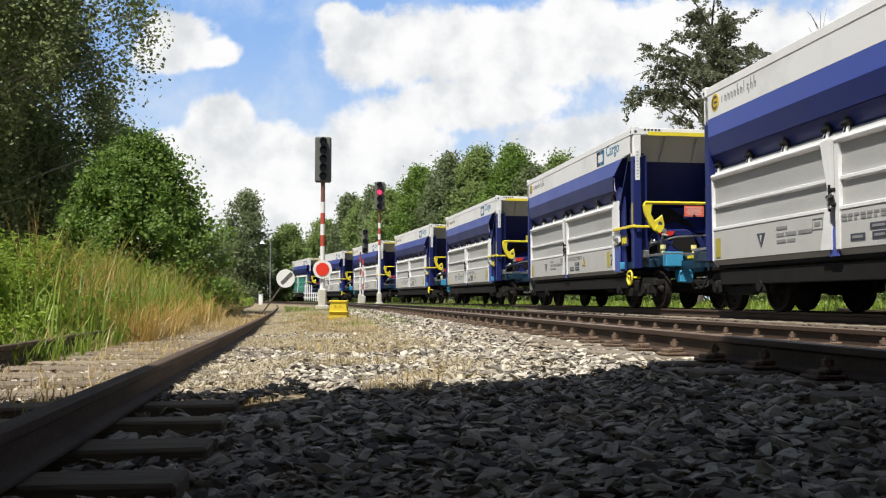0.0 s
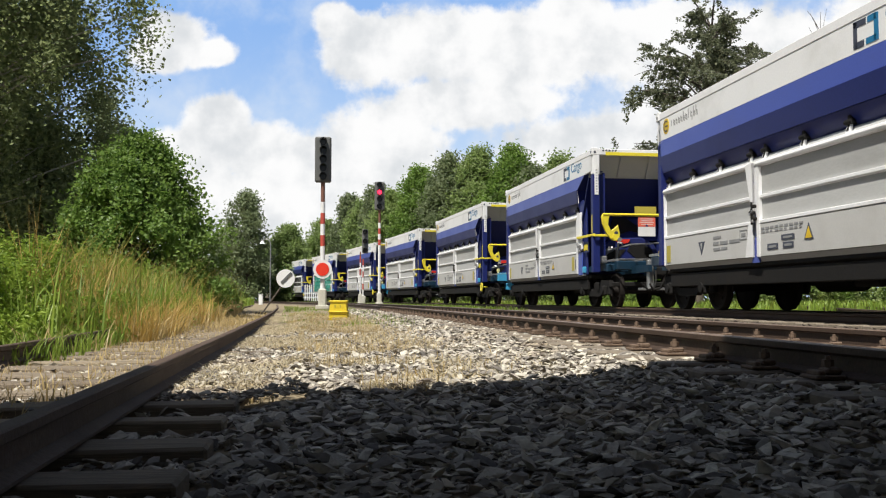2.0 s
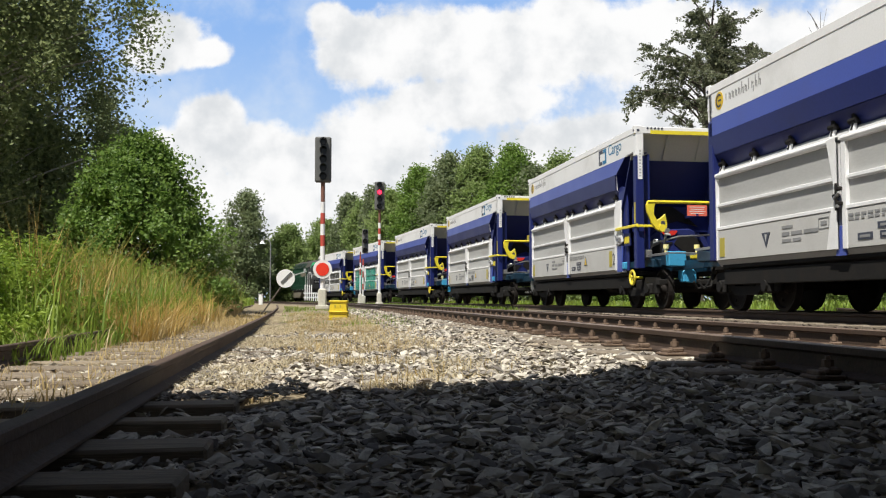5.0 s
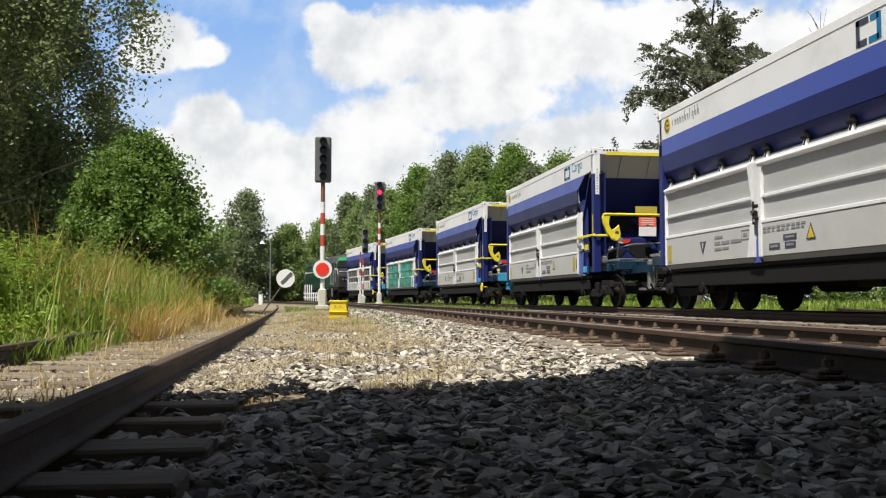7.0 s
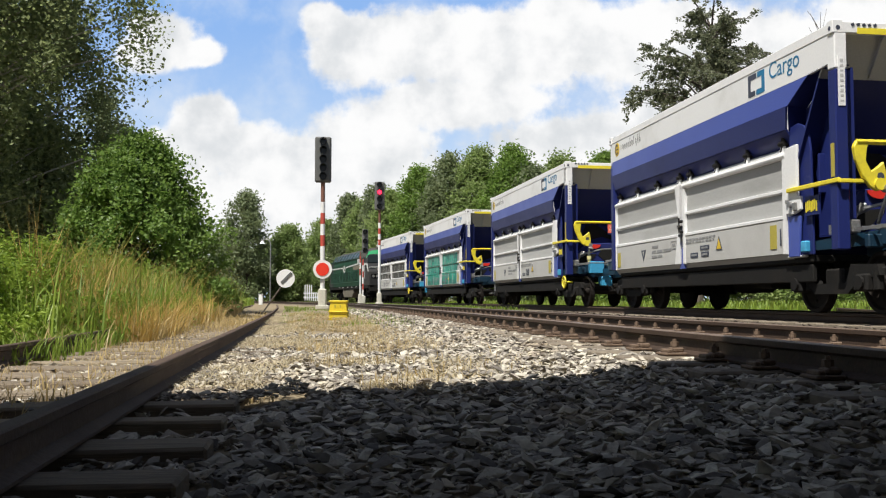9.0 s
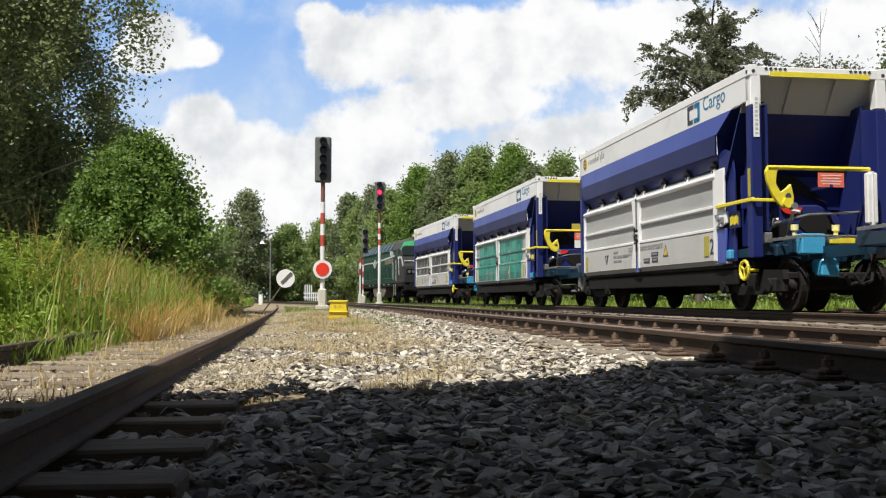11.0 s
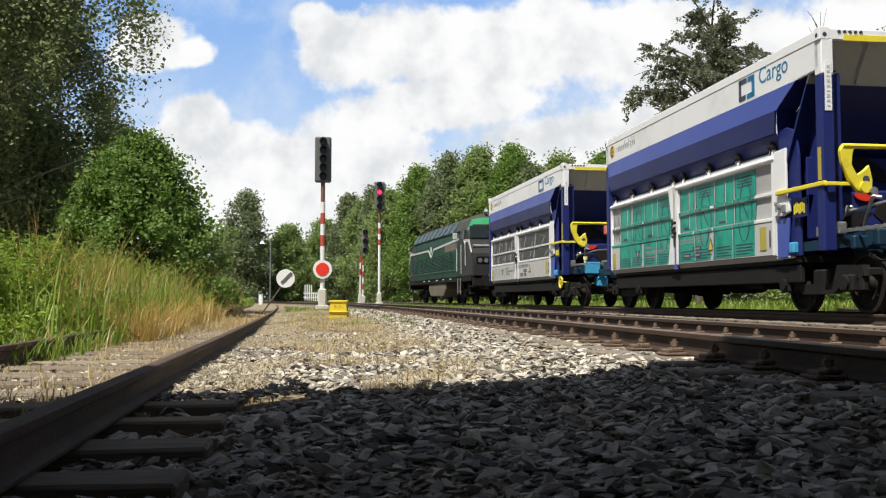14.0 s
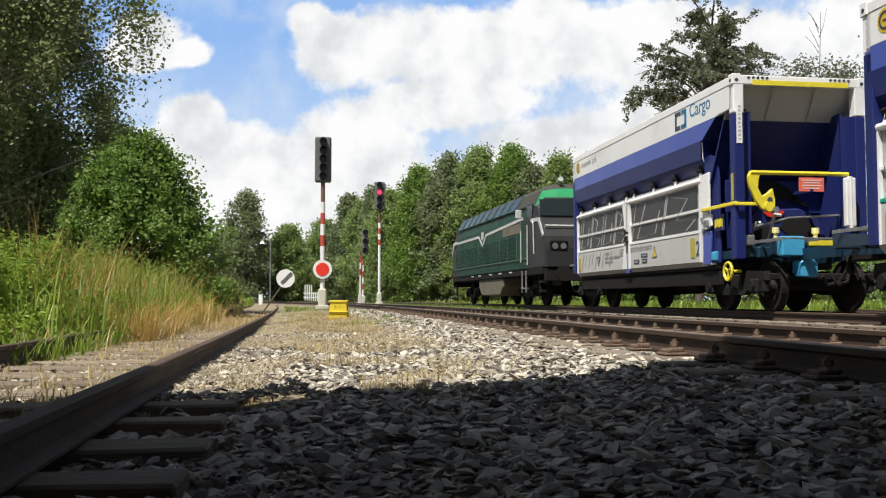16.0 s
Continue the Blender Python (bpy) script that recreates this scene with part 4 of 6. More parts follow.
def build_wagon(end, graffiti=None):
    """A two-axle-bogie hopper unit. Local x forward, right side at negative y, rail heads at z = 0. end: the number on its forward end."""
    w = tagged(empty("hopper_wagon"), "blue and white hopper wagon with grey flaps" + {None: "", "green": " under green graffiti", "grey": " sprayed with grey graffiti"}[graffiti],
               "freight wagon", "hopper wagons of the train")
    # hopper shell: the outside is upright above and slopes inward below
    for s in (-1, 1):
        o, i = s * HALF, s * (HALF - 0.05)
        part("upper_wall", prism([(-5.5, 4.18), (4.7, 4.18), (4.7, 3.74), (4.06, 3.71), (-5.5, 3.71)], "y", i, o), M_WHITE_BAND, w, "light grey upper side wall")
        # band in the sunlit tone of the blue, slopes and recesses in shaded ones
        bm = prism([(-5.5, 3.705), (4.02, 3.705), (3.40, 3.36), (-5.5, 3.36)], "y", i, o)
        part("blue_band", bm, M_BLUE_LIT, w, "blue band in a sunlit tone")
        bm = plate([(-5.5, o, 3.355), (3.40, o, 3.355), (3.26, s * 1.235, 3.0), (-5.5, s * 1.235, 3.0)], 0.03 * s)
        part("sloping_side", bm, M_BLUE_GLOSS, w, "glossy blue sloping hopper side in a shaded tone")
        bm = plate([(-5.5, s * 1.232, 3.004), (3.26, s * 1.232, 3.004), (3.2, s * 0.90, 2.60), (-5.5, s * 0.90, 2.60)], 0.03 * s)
        part("lower_slope", bm, M_BLUE, w, "blue lower slope behind the hinges in a shaded tone")
        # seams in the sunlit blue, so they stand out bright on the slope
        for x in (-1.0, -0.35, 0.55):
            part("weld_seam", plate([(x, o + 0.003 * s, 3.34), (x + 0.025, o + 0.003 * s, 3.34), (x + 0.025, s * 1.239 + 0.003 * s, 3.02), (x, s * 1.239 + 0.003 * s, 3.02)], 0.006 * s), M_BLUE_LIT, w)
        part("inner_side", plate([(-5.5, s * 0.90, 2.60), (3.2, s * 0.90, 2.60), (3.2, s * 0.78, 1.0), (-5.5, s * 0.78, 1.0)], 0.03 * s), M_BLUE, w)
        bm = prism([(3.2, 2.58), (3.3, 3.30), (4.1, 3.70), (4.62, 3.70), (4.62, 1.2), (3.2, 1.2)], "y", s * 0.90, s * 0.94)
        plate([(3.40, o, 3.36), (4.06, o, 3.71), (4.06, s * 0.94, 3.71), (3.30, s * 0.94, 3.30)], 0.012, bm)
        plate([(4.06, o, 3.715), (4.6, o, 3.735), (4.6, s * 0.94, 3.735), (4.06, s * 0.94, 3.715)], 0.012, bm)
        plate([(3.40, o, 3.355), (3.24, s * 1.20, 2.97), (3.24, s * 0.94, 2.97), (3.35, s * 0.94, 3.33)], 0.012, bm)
        part("recessed_cheek", bm, M_BLUE, w, "blue recessed cheek in a shaded tone")
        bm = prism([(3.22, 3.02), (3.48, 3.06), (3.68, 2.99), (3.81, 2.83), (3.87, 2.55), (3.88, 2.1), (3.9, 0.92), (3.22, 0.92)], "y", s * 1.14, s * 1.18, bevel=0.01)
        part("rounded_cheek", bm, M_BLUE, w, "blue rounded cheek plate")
        part("post_web", box((4.61, s * 1.06, 2.45), (0.04, 0.32, 2.4)), M_BLUE, w)
        part("seal_strip", box((3.42, s * 1.19, 0.905), (0.6, 0.06, 0.04), 0.01), M_GREY, w)
    # end walls, sloping inward below
    bm = plate([(4.68, -1.26, 4.22), (4.68, 1.26, 4.22), (4.28, 1.24, 3.60), (4.28, -1.24, 3.60)], 0.04)
    part("end_wall_top", bm, M_GREY, w, "grey upper end wall")
    for y in (-0.42, 0.42):
        part("end_rib", prism([(4.70, 4.15), (4.62, 4.15), (4.27, 3.62), (4.34, 3.62)], "y", y - 0.03, y + 0.03), M_GREY, w)
    part("end_wall_top", plate([(-5.5, -1.2, 4.14), (-5.5, 1.2, 4.14), (-5.42, 1.2, 3.62), (-5.42, -1.2, 3.62)], 0.04), M_GREY, w, "grey upper end wall")
    # this wall's shade is put into its darker blue
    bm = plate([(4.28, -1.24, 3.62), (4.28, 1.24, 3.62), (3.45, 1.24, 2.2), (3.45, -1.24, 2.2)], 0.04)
    part("end_wall", bm, M_BLUE, w, "blue sloping end wall in a shaded tone")
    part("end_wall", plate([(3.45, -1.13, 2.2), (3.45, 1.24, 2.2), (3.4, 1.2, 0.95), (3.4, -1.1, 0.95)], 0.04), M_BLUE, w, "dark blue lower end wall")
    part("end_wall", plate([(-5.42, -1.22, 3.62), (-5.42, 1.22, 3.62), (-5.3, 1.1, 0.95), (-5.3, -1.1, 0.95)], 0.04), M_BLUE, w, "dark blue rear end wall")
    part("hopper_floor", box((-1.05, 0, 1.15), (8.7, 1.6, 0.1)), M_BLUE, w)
    # top ring
    bm = bmesh.new()
    for s in (-1, 1):
        box((-0.4, s * (HALF - 0.04), 4.255), (10.3, 0.10, 0.16), 0.012, bm)
        for x in (-5.52, 4.72):
            box((x, s * (HALF - 0.06), 4.265), (0.17, 0.17, 0.20), 0.012, bm)
    for x in (-5.55, 4.75):
        box((x, 0, 4.255), (0.10, 2.48, 0.17), 0.012, bm)
    part("top_frame", bm, M_WHITE, w, "white top frame")
    part("yellow_strip", box((4.806, 0.02, 4.205), (0.012, 1.9, 0.09)), M_YELLOW, w, "yellow warning strip")
    part("yellow_strip", box((-5.606, 0, 4.19), (0.012, 1.95, 0.085)), M_YELLOW, w, "yellow warning strip")
    for y0 in (-1.0, 0.62):
        for k in range(5):
            part("hazard_mark", box((4.804, y0 + 0.09 * k, 4.295), (0.01, 0.05, 0.045), 0, None, (25, 0, 0)), M_TEXT, w)
    for x, e in ((-5.52, -1), (4.72, 1)):
        for s in (-1, 1):
            part("corner_hole", rod((x + 0.084 * e, s * 1.24, 4.245), (x + 0.09 * e, s * 1.24, 4.245), 0.035, seg=10), M_TEXT, w)
            part("corner_hole", rod((x, s * 1.324, 4.245), (x, s * 1.33, 4.245), 0.035, seg=10), M_TEXT, w)
    # corner posts: white above, blue below
    for x in (4.7, -5.48):
        for s in (-1, 1):
            part("corner_post", box((x, s * 1.2, 3.91), (0.2, 0.2, 0.54), 0.015), M_WHITE, w, "white upper corner post")
            part("corner_post", box((x, s * 1.2, 2.29), (0.2, 0.2, 2.68), 0.015), M_BLUE, w, "blue corner post")
    part("lettered_strip", box((4.806, -1.2, 3.45), (0.012, 0.11, 0.75)), M_WHITE, w, "white strip with marks")
    for k in range(9):
        part("lettering_bar", box((4.814, -1.2, 3.15 + 0.075 * k), (0.006, 0.05, 0.022 + 0.012 * (k % 3))), M_GREY, w)
    # flaps: two long discharge doors a side
    mid = (FLAP0 + FLAP1) / 2
    for s in (-1, 1):
        yo, yi = s * 1.28, s * 1.20
        for a, b in ((FLAP0, mid - 0.06), (mid + 0.06, FLAP1)):
            flap = part("flap", prism([(s * 1.14, 0.92), (s * 1.19, 0.98), (s * 1.195, 1.56), (s * 1.175, 2.0), (s * 1.20, 2.58), (s * 1.14, 2.58)], "x", a, b), M_FLAP, w, "grey discharge flap")
            bm = bmesh.new()
            top = [(s * (1.22 + 0.055 * math.cos(q)), 2.575 + 0.055 * math.sin(q)) for q in np.linspace(0, 6.2832, 11)[:-1]]
            prism(top, "x", a, b, bm)
            for z, c in ((2.01, 1.18), (1.565, 1.195)):
                bar = prism([(s * (c - 0.01), z - 0.05), (s * (c + 0.05), z - 0.025), (s * (c + 0.05), z + 0.022), (s * (c - 0.01), z + 0.04)], "x", a + 0.1, b - 0.1)
                part("rib", bar, M_GRAF if graffiti == "green" and s < 0 and z < 1.8 and a < mid - 1 else M_WHITE, flap, "white pressed rib")
            for x, ww in ((a + 0.05, 0.10), (b - 0.05, 0.10)):
                prism([(s * 1.19, 0.94), (s * 1.255, 0.96), (s * 1.255, 2.56), (s * 1.19, 2.58)], "x", x - ww / 2, x + ww / 2, bm)
            if a < mid - 1:
                prism([(b - 0.30, 0.96), (b, 0.96), (b, 1.62), (b - 0.16, 1.56)], "y", s * 1.225, s * 1.262, bm)
                prism([(b - 0.24, 2.60), (b, 2.62), (b, 1.88), (b - 0.06, 1.88)], "y", s * 1.225, s * 1.275, bm)
            part("flap_frame", bm, M_WHITE, flap, "white flap stiffeners")
            part("lower_panel", box(((a + b) / 2, s * 1.215, 1.24), (b - a - 0.2, 0.04, 0.56), 0.006), M_LIGHT, flap, "pale lower panel")
            n = 4
            for k in range(n):
                bm = bmesh.new()
                x = a + 0.22 + (b - a - 0.42) * k / (n - 1)
                box((x, s * 1.13, 2.84), (0.10, 0.12, 0.16), 0.02, bm)
                rod((x - 0.09, s * 1.18, 2.80), (x + 0.09, s * 1.18, 2.80), 0.045, seg=8, bm=bm)
                prism([(s * 1.16, 2.66), (s * 1.22, 2.66), (s * 1.17, 2.84), (s * 1.10, 2.84)], "x", x - 0.03, x + 0.03, bm)
                part("hinge", bm, M_BLACK, flap, "black flap hinge")
                part("hinge_strap", prism([(s * 1.15, 2.58), (s * 1.235, 2.60), (s * 1.19, 2.76), (s * 1.15, 2.76)], "x", x - 0.045, x + 0.045), M_WHITE_BAND, flap)
        # end plate and locking gear
        bm = prism([(FLAP1 + 0.02, 1.60), (FLAP1 + 0.02, 2.68), (FLAP1 + 0.40, 2.70), (FLAP1 + 0.40, 1.86), (FLAP1 + 0.50, 1.86), (FLAP1 + 0.50, 1.64), (FLAP1 + 0.28, 1.58)], "y", s * 1.22, s * 1.27, bevel=0.012)
        box((FLAP1 + 0.06, s * 1.19, 2.1), (0.08, 0.1, 1.1), 0.01, bm)
        part("flap_end_plate", bm, M_WHITE, w, "white flap end plate")
        bm = rod((FLAP1 + 0.22, s * 1.25, 1.74), (FLAP1 + 0.22, s * 1.33, 1.74), 0.05, seg=10)
        box((FLAP1 + 0.36, s * 1.29, 1.70), (0.10, 0.05, 0.14), 0.015, bm)
        box((FLAP1 + 0.12, s * 1.29, 1.80), (0.08, 0.05, 0.07), 0.015, bm)
        part("locking_gear", bm, M_STEEL, w, "bright steel locking gear")
        part("foot_plate", prism([(FLAP1 + 0.04, 0.90), (FLAP1 + 0.04, 1.57), (FLAP1 + 0.44, 1.55), (FLAP1 + 0.36, 0.90)], "y", s * 1.20, s * 1.24, bevel=0.01), M_BLUE_LIT, w, "blue foot plate under the flap end")
        bm = bmesh.new()
        for z, dx in ((1.62, 0.03), (1.74, -0.05), (1.84, 0.02)):
            box((mid + dx, s * 1.28, z), (0.13, 0.07, 0.06), 0.015, bm)
        rod((mid, s * 1.31, 1.52), (mid, s * 1.31, 1.92), 0.02, seg=8, bm=bm)
        part("latch", bm, M_BLACK, w, "black flap latch")
        bm = rod((mid - 0.06, s * 1.30, 1.70), (mid + 0.08, s * 1.30, 1.78), 0.03, seg=8)
        box((mid + 0.02, s * 1.31, 1.58), (0.07, 0.04, 0.05), 0.01, bm)
        part("latch_lever", bm, M_STEEL, w, "bright steel latch lever")
        part("flap_centre_post", prism([(s * 1.12, 0.88), (s * 1.2, 0.88), (s * 1.16, 2.46), (s * 1.05, 2.5)], "x", mid - 0.055, mid + 0.055), M_BLUE, w, "dark blue centre post")
        part("centre_foot", prism([(mid - 0.16, 0.86), (mid + 0.10, 0.86), (mid + 0.04, 1.30), (mid - 0.04, 1.30)], "y", s * 1.20, s * 1.235), M_BLUE_LIT, w, "blue foot of the centre post")
        # data panel, number patch, signs: plain bars where nothing can be read
        part("number_patch", box((FLAP1 - 0.45, s * 1.242, 1.26), (0.22, 0.008, 0.40)), M_OLIVE, w, "olive-yellow patch")
        part("number_patch", box((FLAP0 + 0.3, s * 1.242, 1.2), (0.2, 0.008, 0.36)), M_OLIVE, w, "olive-yellow patch")
        turn = Matrix(((1, 0, 0, 0), (0, 0, -1, 0), (0, 1, 0, 0), (0, 0, 0, 1))) if s < 0 else Matrix(((-1, 0, 0, 0), (0, 0, 1, 0), (0, 1, 0, 0), (0, 0, 0, 1)))
        lettering(end, 0.42, Matrix.Translation((FLAP1 - 0.31 if s < 0 else FLAP1 - 0.09, s * 1.242, 1.10)) @ turn, M_TEXT, w, "number", "dark end number")
        marks = [(mid - 1.75, 1.40, 0.35, 0.05), (mid - 1.75, 1.29, 0.24, 0.06), (mid - 1.45, 1.29, 0.34, 0.06), (mid - 1.05, 1.29, 0.42, 0.06), (mid - 1.75, 1.18, 0.3, 0.05), (mid - 1.4, 1.18, 0.26, 0.05)]
        for q in range(9):
            marks += [(mid + 0.2 + 0.16 * q, 1.44, 0.12, 0.035), (mid + 0.2 + 0.16 * q, 1.38, 0.13 - 0.03 * (q % 3), 0.035)]
        for x0, z, l, hh in marks:
            part("lettering_bar", box((x0 + l / 2, s * 1.24, z), (l, 0.006, hh)), M_TEXT_SOFT, w)
        for x0, z, l, hh in ((mid + 0.9, 1.24, 0.42, 0.09), (mid + 0.42, 1.11, 0.36, 0.10), (mid + 0.95, 1.11, 0.34, 0.10)):
            part("data_patch", box((x0 + l / 2, s * 1.241, z), (l, 0.006, hh)), M_TEXT, w, "black data patch")
            part("lettering_bar", box((x0 + l / 2, s * 1.2455, z), (l * 0.7, 0.004, hh * 0.4)), M_TEXT_SOFT, w)
        frame_bars = [(mid - 0.62, 1.46, 0.3, 0.012), (mid - 0.62, 1.30, 0.3, 0.012), (mid - 0.62, 1.38, 0.012, 0.16), (mid - 0.33, 1.38, 0.012, 0.16), (mid - 0.55, 1.38, 0.16, 0.06)]
        for x0, z, l, hh in frame_bars:
            part("stencil_frame", box((x0 + l / 2, s * 1.24, z), (l, 0.006, hh)), M_TEXT_SOFT, w)
        bm = prism([(mid - 2.45, 1.36), (mid - 2.15, 1.36), (mid - 2.3, 1.10)], "y", s * 1.236, s * 1.243)
        part("triangle_mark", bm, M_TEXT, w)
        part("triangle_core", prism([(mid - 2.34, 1.33), (mid - 2.26, 1.33), (mid - 2.3, 1.2)], "y", s * 1.243, s * 1.246), M_LIGHT, w)
        part("warning_triangle", prism([(mid + 1.62, 1.16), (mid + 1.90, 1.16), (mid + 1.76, 1.42)], "y", s * 1.236, s * 1.244), M_TEXT, w, "black-edged yellow warning triangle")
        part("triangle_core", prism([(mid + 1.66, 1.18), (mid + 1.86, 1.18), (mid + 1.76, 1.365)], "y", s * 1.244, s * 1.247), M_OCHRE, w)
        # badges on the white band
        bx = 2.35 if s < 0 else 2.9
        d = 1 if s < 0 else -1
        bm = bmesh.new()
        for px, pz, sx, sz in ((-0.24, 0, 0.09, 0.38), (-0.13, 0.15, 0.3, 0.09), (-0.13, -0.15, 0.2, 0.09)):
            box((bx + d * px, s * 1.302, 3.955 + pz), (sx, 0.01, sz), 0, bm)
        part("badge", bm, M_TEXT, w, "dark half of a square badge")
        bm = bmesh.new()
        for px, pz, sx, sz in ((0.26, 0, 0.10, 0.38), (0.16, 0.15, 0.2, 0.09), (0.14, -0.15, 0.24, 0.09)):
            box((bx + d * px, s * 1.302, 3.955 + pz), (sx, 0.01, sz), 0, bm)
        part("badge", bm, M_TEXT_BLUE, w, "blue half of a square badge")
        lettering("Cargo", 0.40, Matrix.Translation((bx + d * 0.46, s * 1.302, 3.92)) @ turn, M_TEXT_BLUE, w, "lettering", "blue lettering")
        lx = -5.05 if s < 0 else 4.3
        lz = 3.98
        part("round_badge", rod((lx, s * 1.30, lz), (lx, s * 1.306, lz), 0.17, seg=24), M_OCHRE, w, "round yellow badge")
        bm = bmesh.new()
        for k in range(13):
            q0, q1 = 0.8 + 4.7 * k / 13, 0.8 + 4.7 * (k + 1) / 13
            plate([(lx + d * r * math.cos(q), s * 1.308, lz + r * math.sin(q)) for r, q in ((0.095, q0), (0.095, q1), (0.13, q1), (0.13, q0))], 0.003 * s, bm)
        box((lx + d * 0.03, s * 1.309, lz), (0.14, 0.005, 0.03), 0, bm)
        part("badge_mark", bm, M_TEXT, w)
        for k in range(11):
            tall = 0.20 if k in (5, 7, 9, 10) else 0.12
            low = -0.05 if k == 8 else 0.0
            px = lx + d * (0.30 + 0.13 * k)
            wide = 0.025 if k in (0, 7) else 0.085
            bm = box((px, s * 1.303, lz - 0.05 + tall / 2), (0.024, 0.006, tall))
            if wide > 0.05:
                box((px + 0.055, s * 1.303, lz - 0.02 + low), (0.024, 0.006, 0.10), 0, bm)
                box((px + 0.03, s * 1.303, lz + 0.035), (0.06, 0.006, 0.024), 0, bm)
            part("lettering_bar", bm, M_TEXT_SOFT, w)
        bm = box((-4.75, s * 1.266, 3.14), (0.50, 0.02, 0.15), 0, None, (-s * 10, 0, 0))
        part("data_plate", bm, M_LIGHT, w, "small pale plate")
        part("data_plate", box((-5.22, s * 1.266, 3.14), (0.14, 0.02, 0.22), 0, None, (-s * 10, 0, 0)), M_OLIVE, w, "small olive plate")
    # graffiti as thin paint fields on the right-hand flaps, over panels and ribs
    if graffiti:
        bands = [(0.99, 1.515, 1.2375), (1.535, 1.59, 1.2475), (1.62, 1.955, 1.1995), (1.98, 2.035, 1.2325), (2.055, 2.50, 1.2025)]

        def stroke(x0, z0, x1, z1, wide, ink, name):
            """A painted line; split where ribs stand proud."""
            for lo, hi, y in bands:
                if abs(z1 - z0) < 1e-6:
                    if lo <= z0 <= hi:
                        part(name, box(((x0 + x1) / 2, -y - 0.006, z0), (abs(x1 - x0), 0.004, wide)), ink, w)
                    continue
                za, zb = max(lo, min(z0, z1)), min(hi, max(z0, z1))
                if zb - za > 0.01:
                    xa, xb = (x0 + (x1 - x0) * (z - z0) / (z1 - z0) for z in (za, zb))
                    part(name, prism([(xa - wide / 2, za), (xa + wide / 2, za), (xb + wide / 2, zb), (xb - wide / 2, zb)], "y", -y - 0.008, -y - 0.004), ink, w)

        rng = random.Random(5 if graffiti == "green" else 9)
        spans = ((FLAP0 + (0.75 if graffiti == "green" else 0.15), mid - 0.22), (mid + 0.2, FLAP1 - (0.72 if graffiti == "green" else 0.3)))
        for a, b in spans:
            n = 4 if graffiti == "green" or a < mid - 1 else 2
            for j in range(n):
                x, l = a + (b - a) * j / n, (b - a) / n
                t = rng.uniform(-0.05, 0.05)
                for lo, hi, y in bands:
                    if graffiti == "grey" and (lo < 1.6 or 1.96 < lo < 2.04):
                        continue
                    trim = 0.16 if graffiti == "green" and (j + int(lo * 10)) % 5 == 0 else 0.05
                    if graffiti == "grey":
                        trim = 0.0
                    part("graffiti", prism([(x, lo), (x + l - trim, lo), (x + l - trim + t, hi), (x + t, hi)], "y", -y - 0.003, -y), M_GRAF if graffiti == "green" else M_GRAF_DARK, w, graffiti + " graffiti letter")
                if graffiti == "green":
                    for dx, ink in ((0.0, M_TEXT), (-0.03, M_LIGHT)):
                        stroke(x + dx, 0.99, x + dx + t, 2.48, 0.026, ink, "graffiti_outline")
                    for q in range(4):
                        stroke(x + 0.1, 1.04 + 0.055 * q, x + l * rng.uniform(0.7, 0.9), 1.04 + 0.055 * q, 0.018, M_TEXT, "graffiti_outline")
                        if j % 2:
                            stroke(x + 0.1, 2.26 + 0.055 * q, x + l * 0.8, 2.26 + 0.055 * q, 0.018, M_TEXT, "graffiti_outline")
                    if j % 2 == 0:
                        xm = x + l * 0.55
                        stroke(xm, 1.66, xm, 2.42, 0.03, M_LIGHT, "graffiti_outline")
                        stroke(xm - 0.03, 1.66, xm - 0.03, 2.42, 0.03, M_TEXT, "graffiti_outline")
                        stroke(xm - 0.3, 1.68, xm, 1.68, 0.05, M_TEXT, "graffiti_outline")
                    else:
                        ring = [(x + l * (0.5 + 0.28 * math.cos(q)), 1.80 + 0.55 * math.sin(q)) for q in np.linspace(0, 6.2832, 17)]
                        for p0, p1 in zip(ring, ring[1:]):
                            stroke(*p0, *p1, 0.03, M_TEXT, "graffiti_outline")
                        stroke(x + 0.3 * l, 2.0, x + 0.62 * l, 1.66, 0.04, M_TEXT, "graffiti_outline")
                else:
                    lean = 0.28
                    zig = [(x + 0.1, 1.64), (x + 0.1 + lean, 2.46), (x + l * 0.75, 2.30), (x + l * 0.45, 1.90), (x + l * 0.95, 1.84), (x + l * 0.7, 1.64)] if j % 2 else [(x + 0.05, 2.40), (x + l * 0.5, 2.46), (x + l * 0.2, 1.66), (x + l * 0.8, 1.72), (x + l * 0.95, 2.2)]
                    for p0, p1 in zip(zig, zig[1:]):
                        stroke(*p0, *p1, 0.05, M_LIGHT, "graffiti_outline")
                    stroke(x + 0.02, 1.64, x + 0.02 + lean, 2.48, 0.035, M_LIGHT, "graffiti_outline")
        if graffiti == "grey":
            for k in range(9):
                x = FLAP0 + 0.5 + 0.3 * k
                stroke(x, 1.05 + 0.1 * (k % 2), x + 0.2, 1.46, 0.02, M_TEXT_SOFT, "graffiti_outline")
        else:
            for k in range(5):
                x = FLAP0 + 0.18 + 0.1 * k
                stroke(x, 1.68 + 0.1 * (k % 2), x + 0.06, 2.3 - 0.1 * (k % 3), 0.02, M_TEXT, "graffiti_outline")
    # underframe
    part("underframe", box((-0.75, 0, 0.86), (9.2, 2.3, 0.12), 0.02), M_BLACK, w, "black underframe")
    for s in (-1, 1):
        part("side_sill", box((-0.75, s * 1.10, 0.63), (9.1, 0.08, 0.28), 0.015), M_BLACK, w, "black side sill")
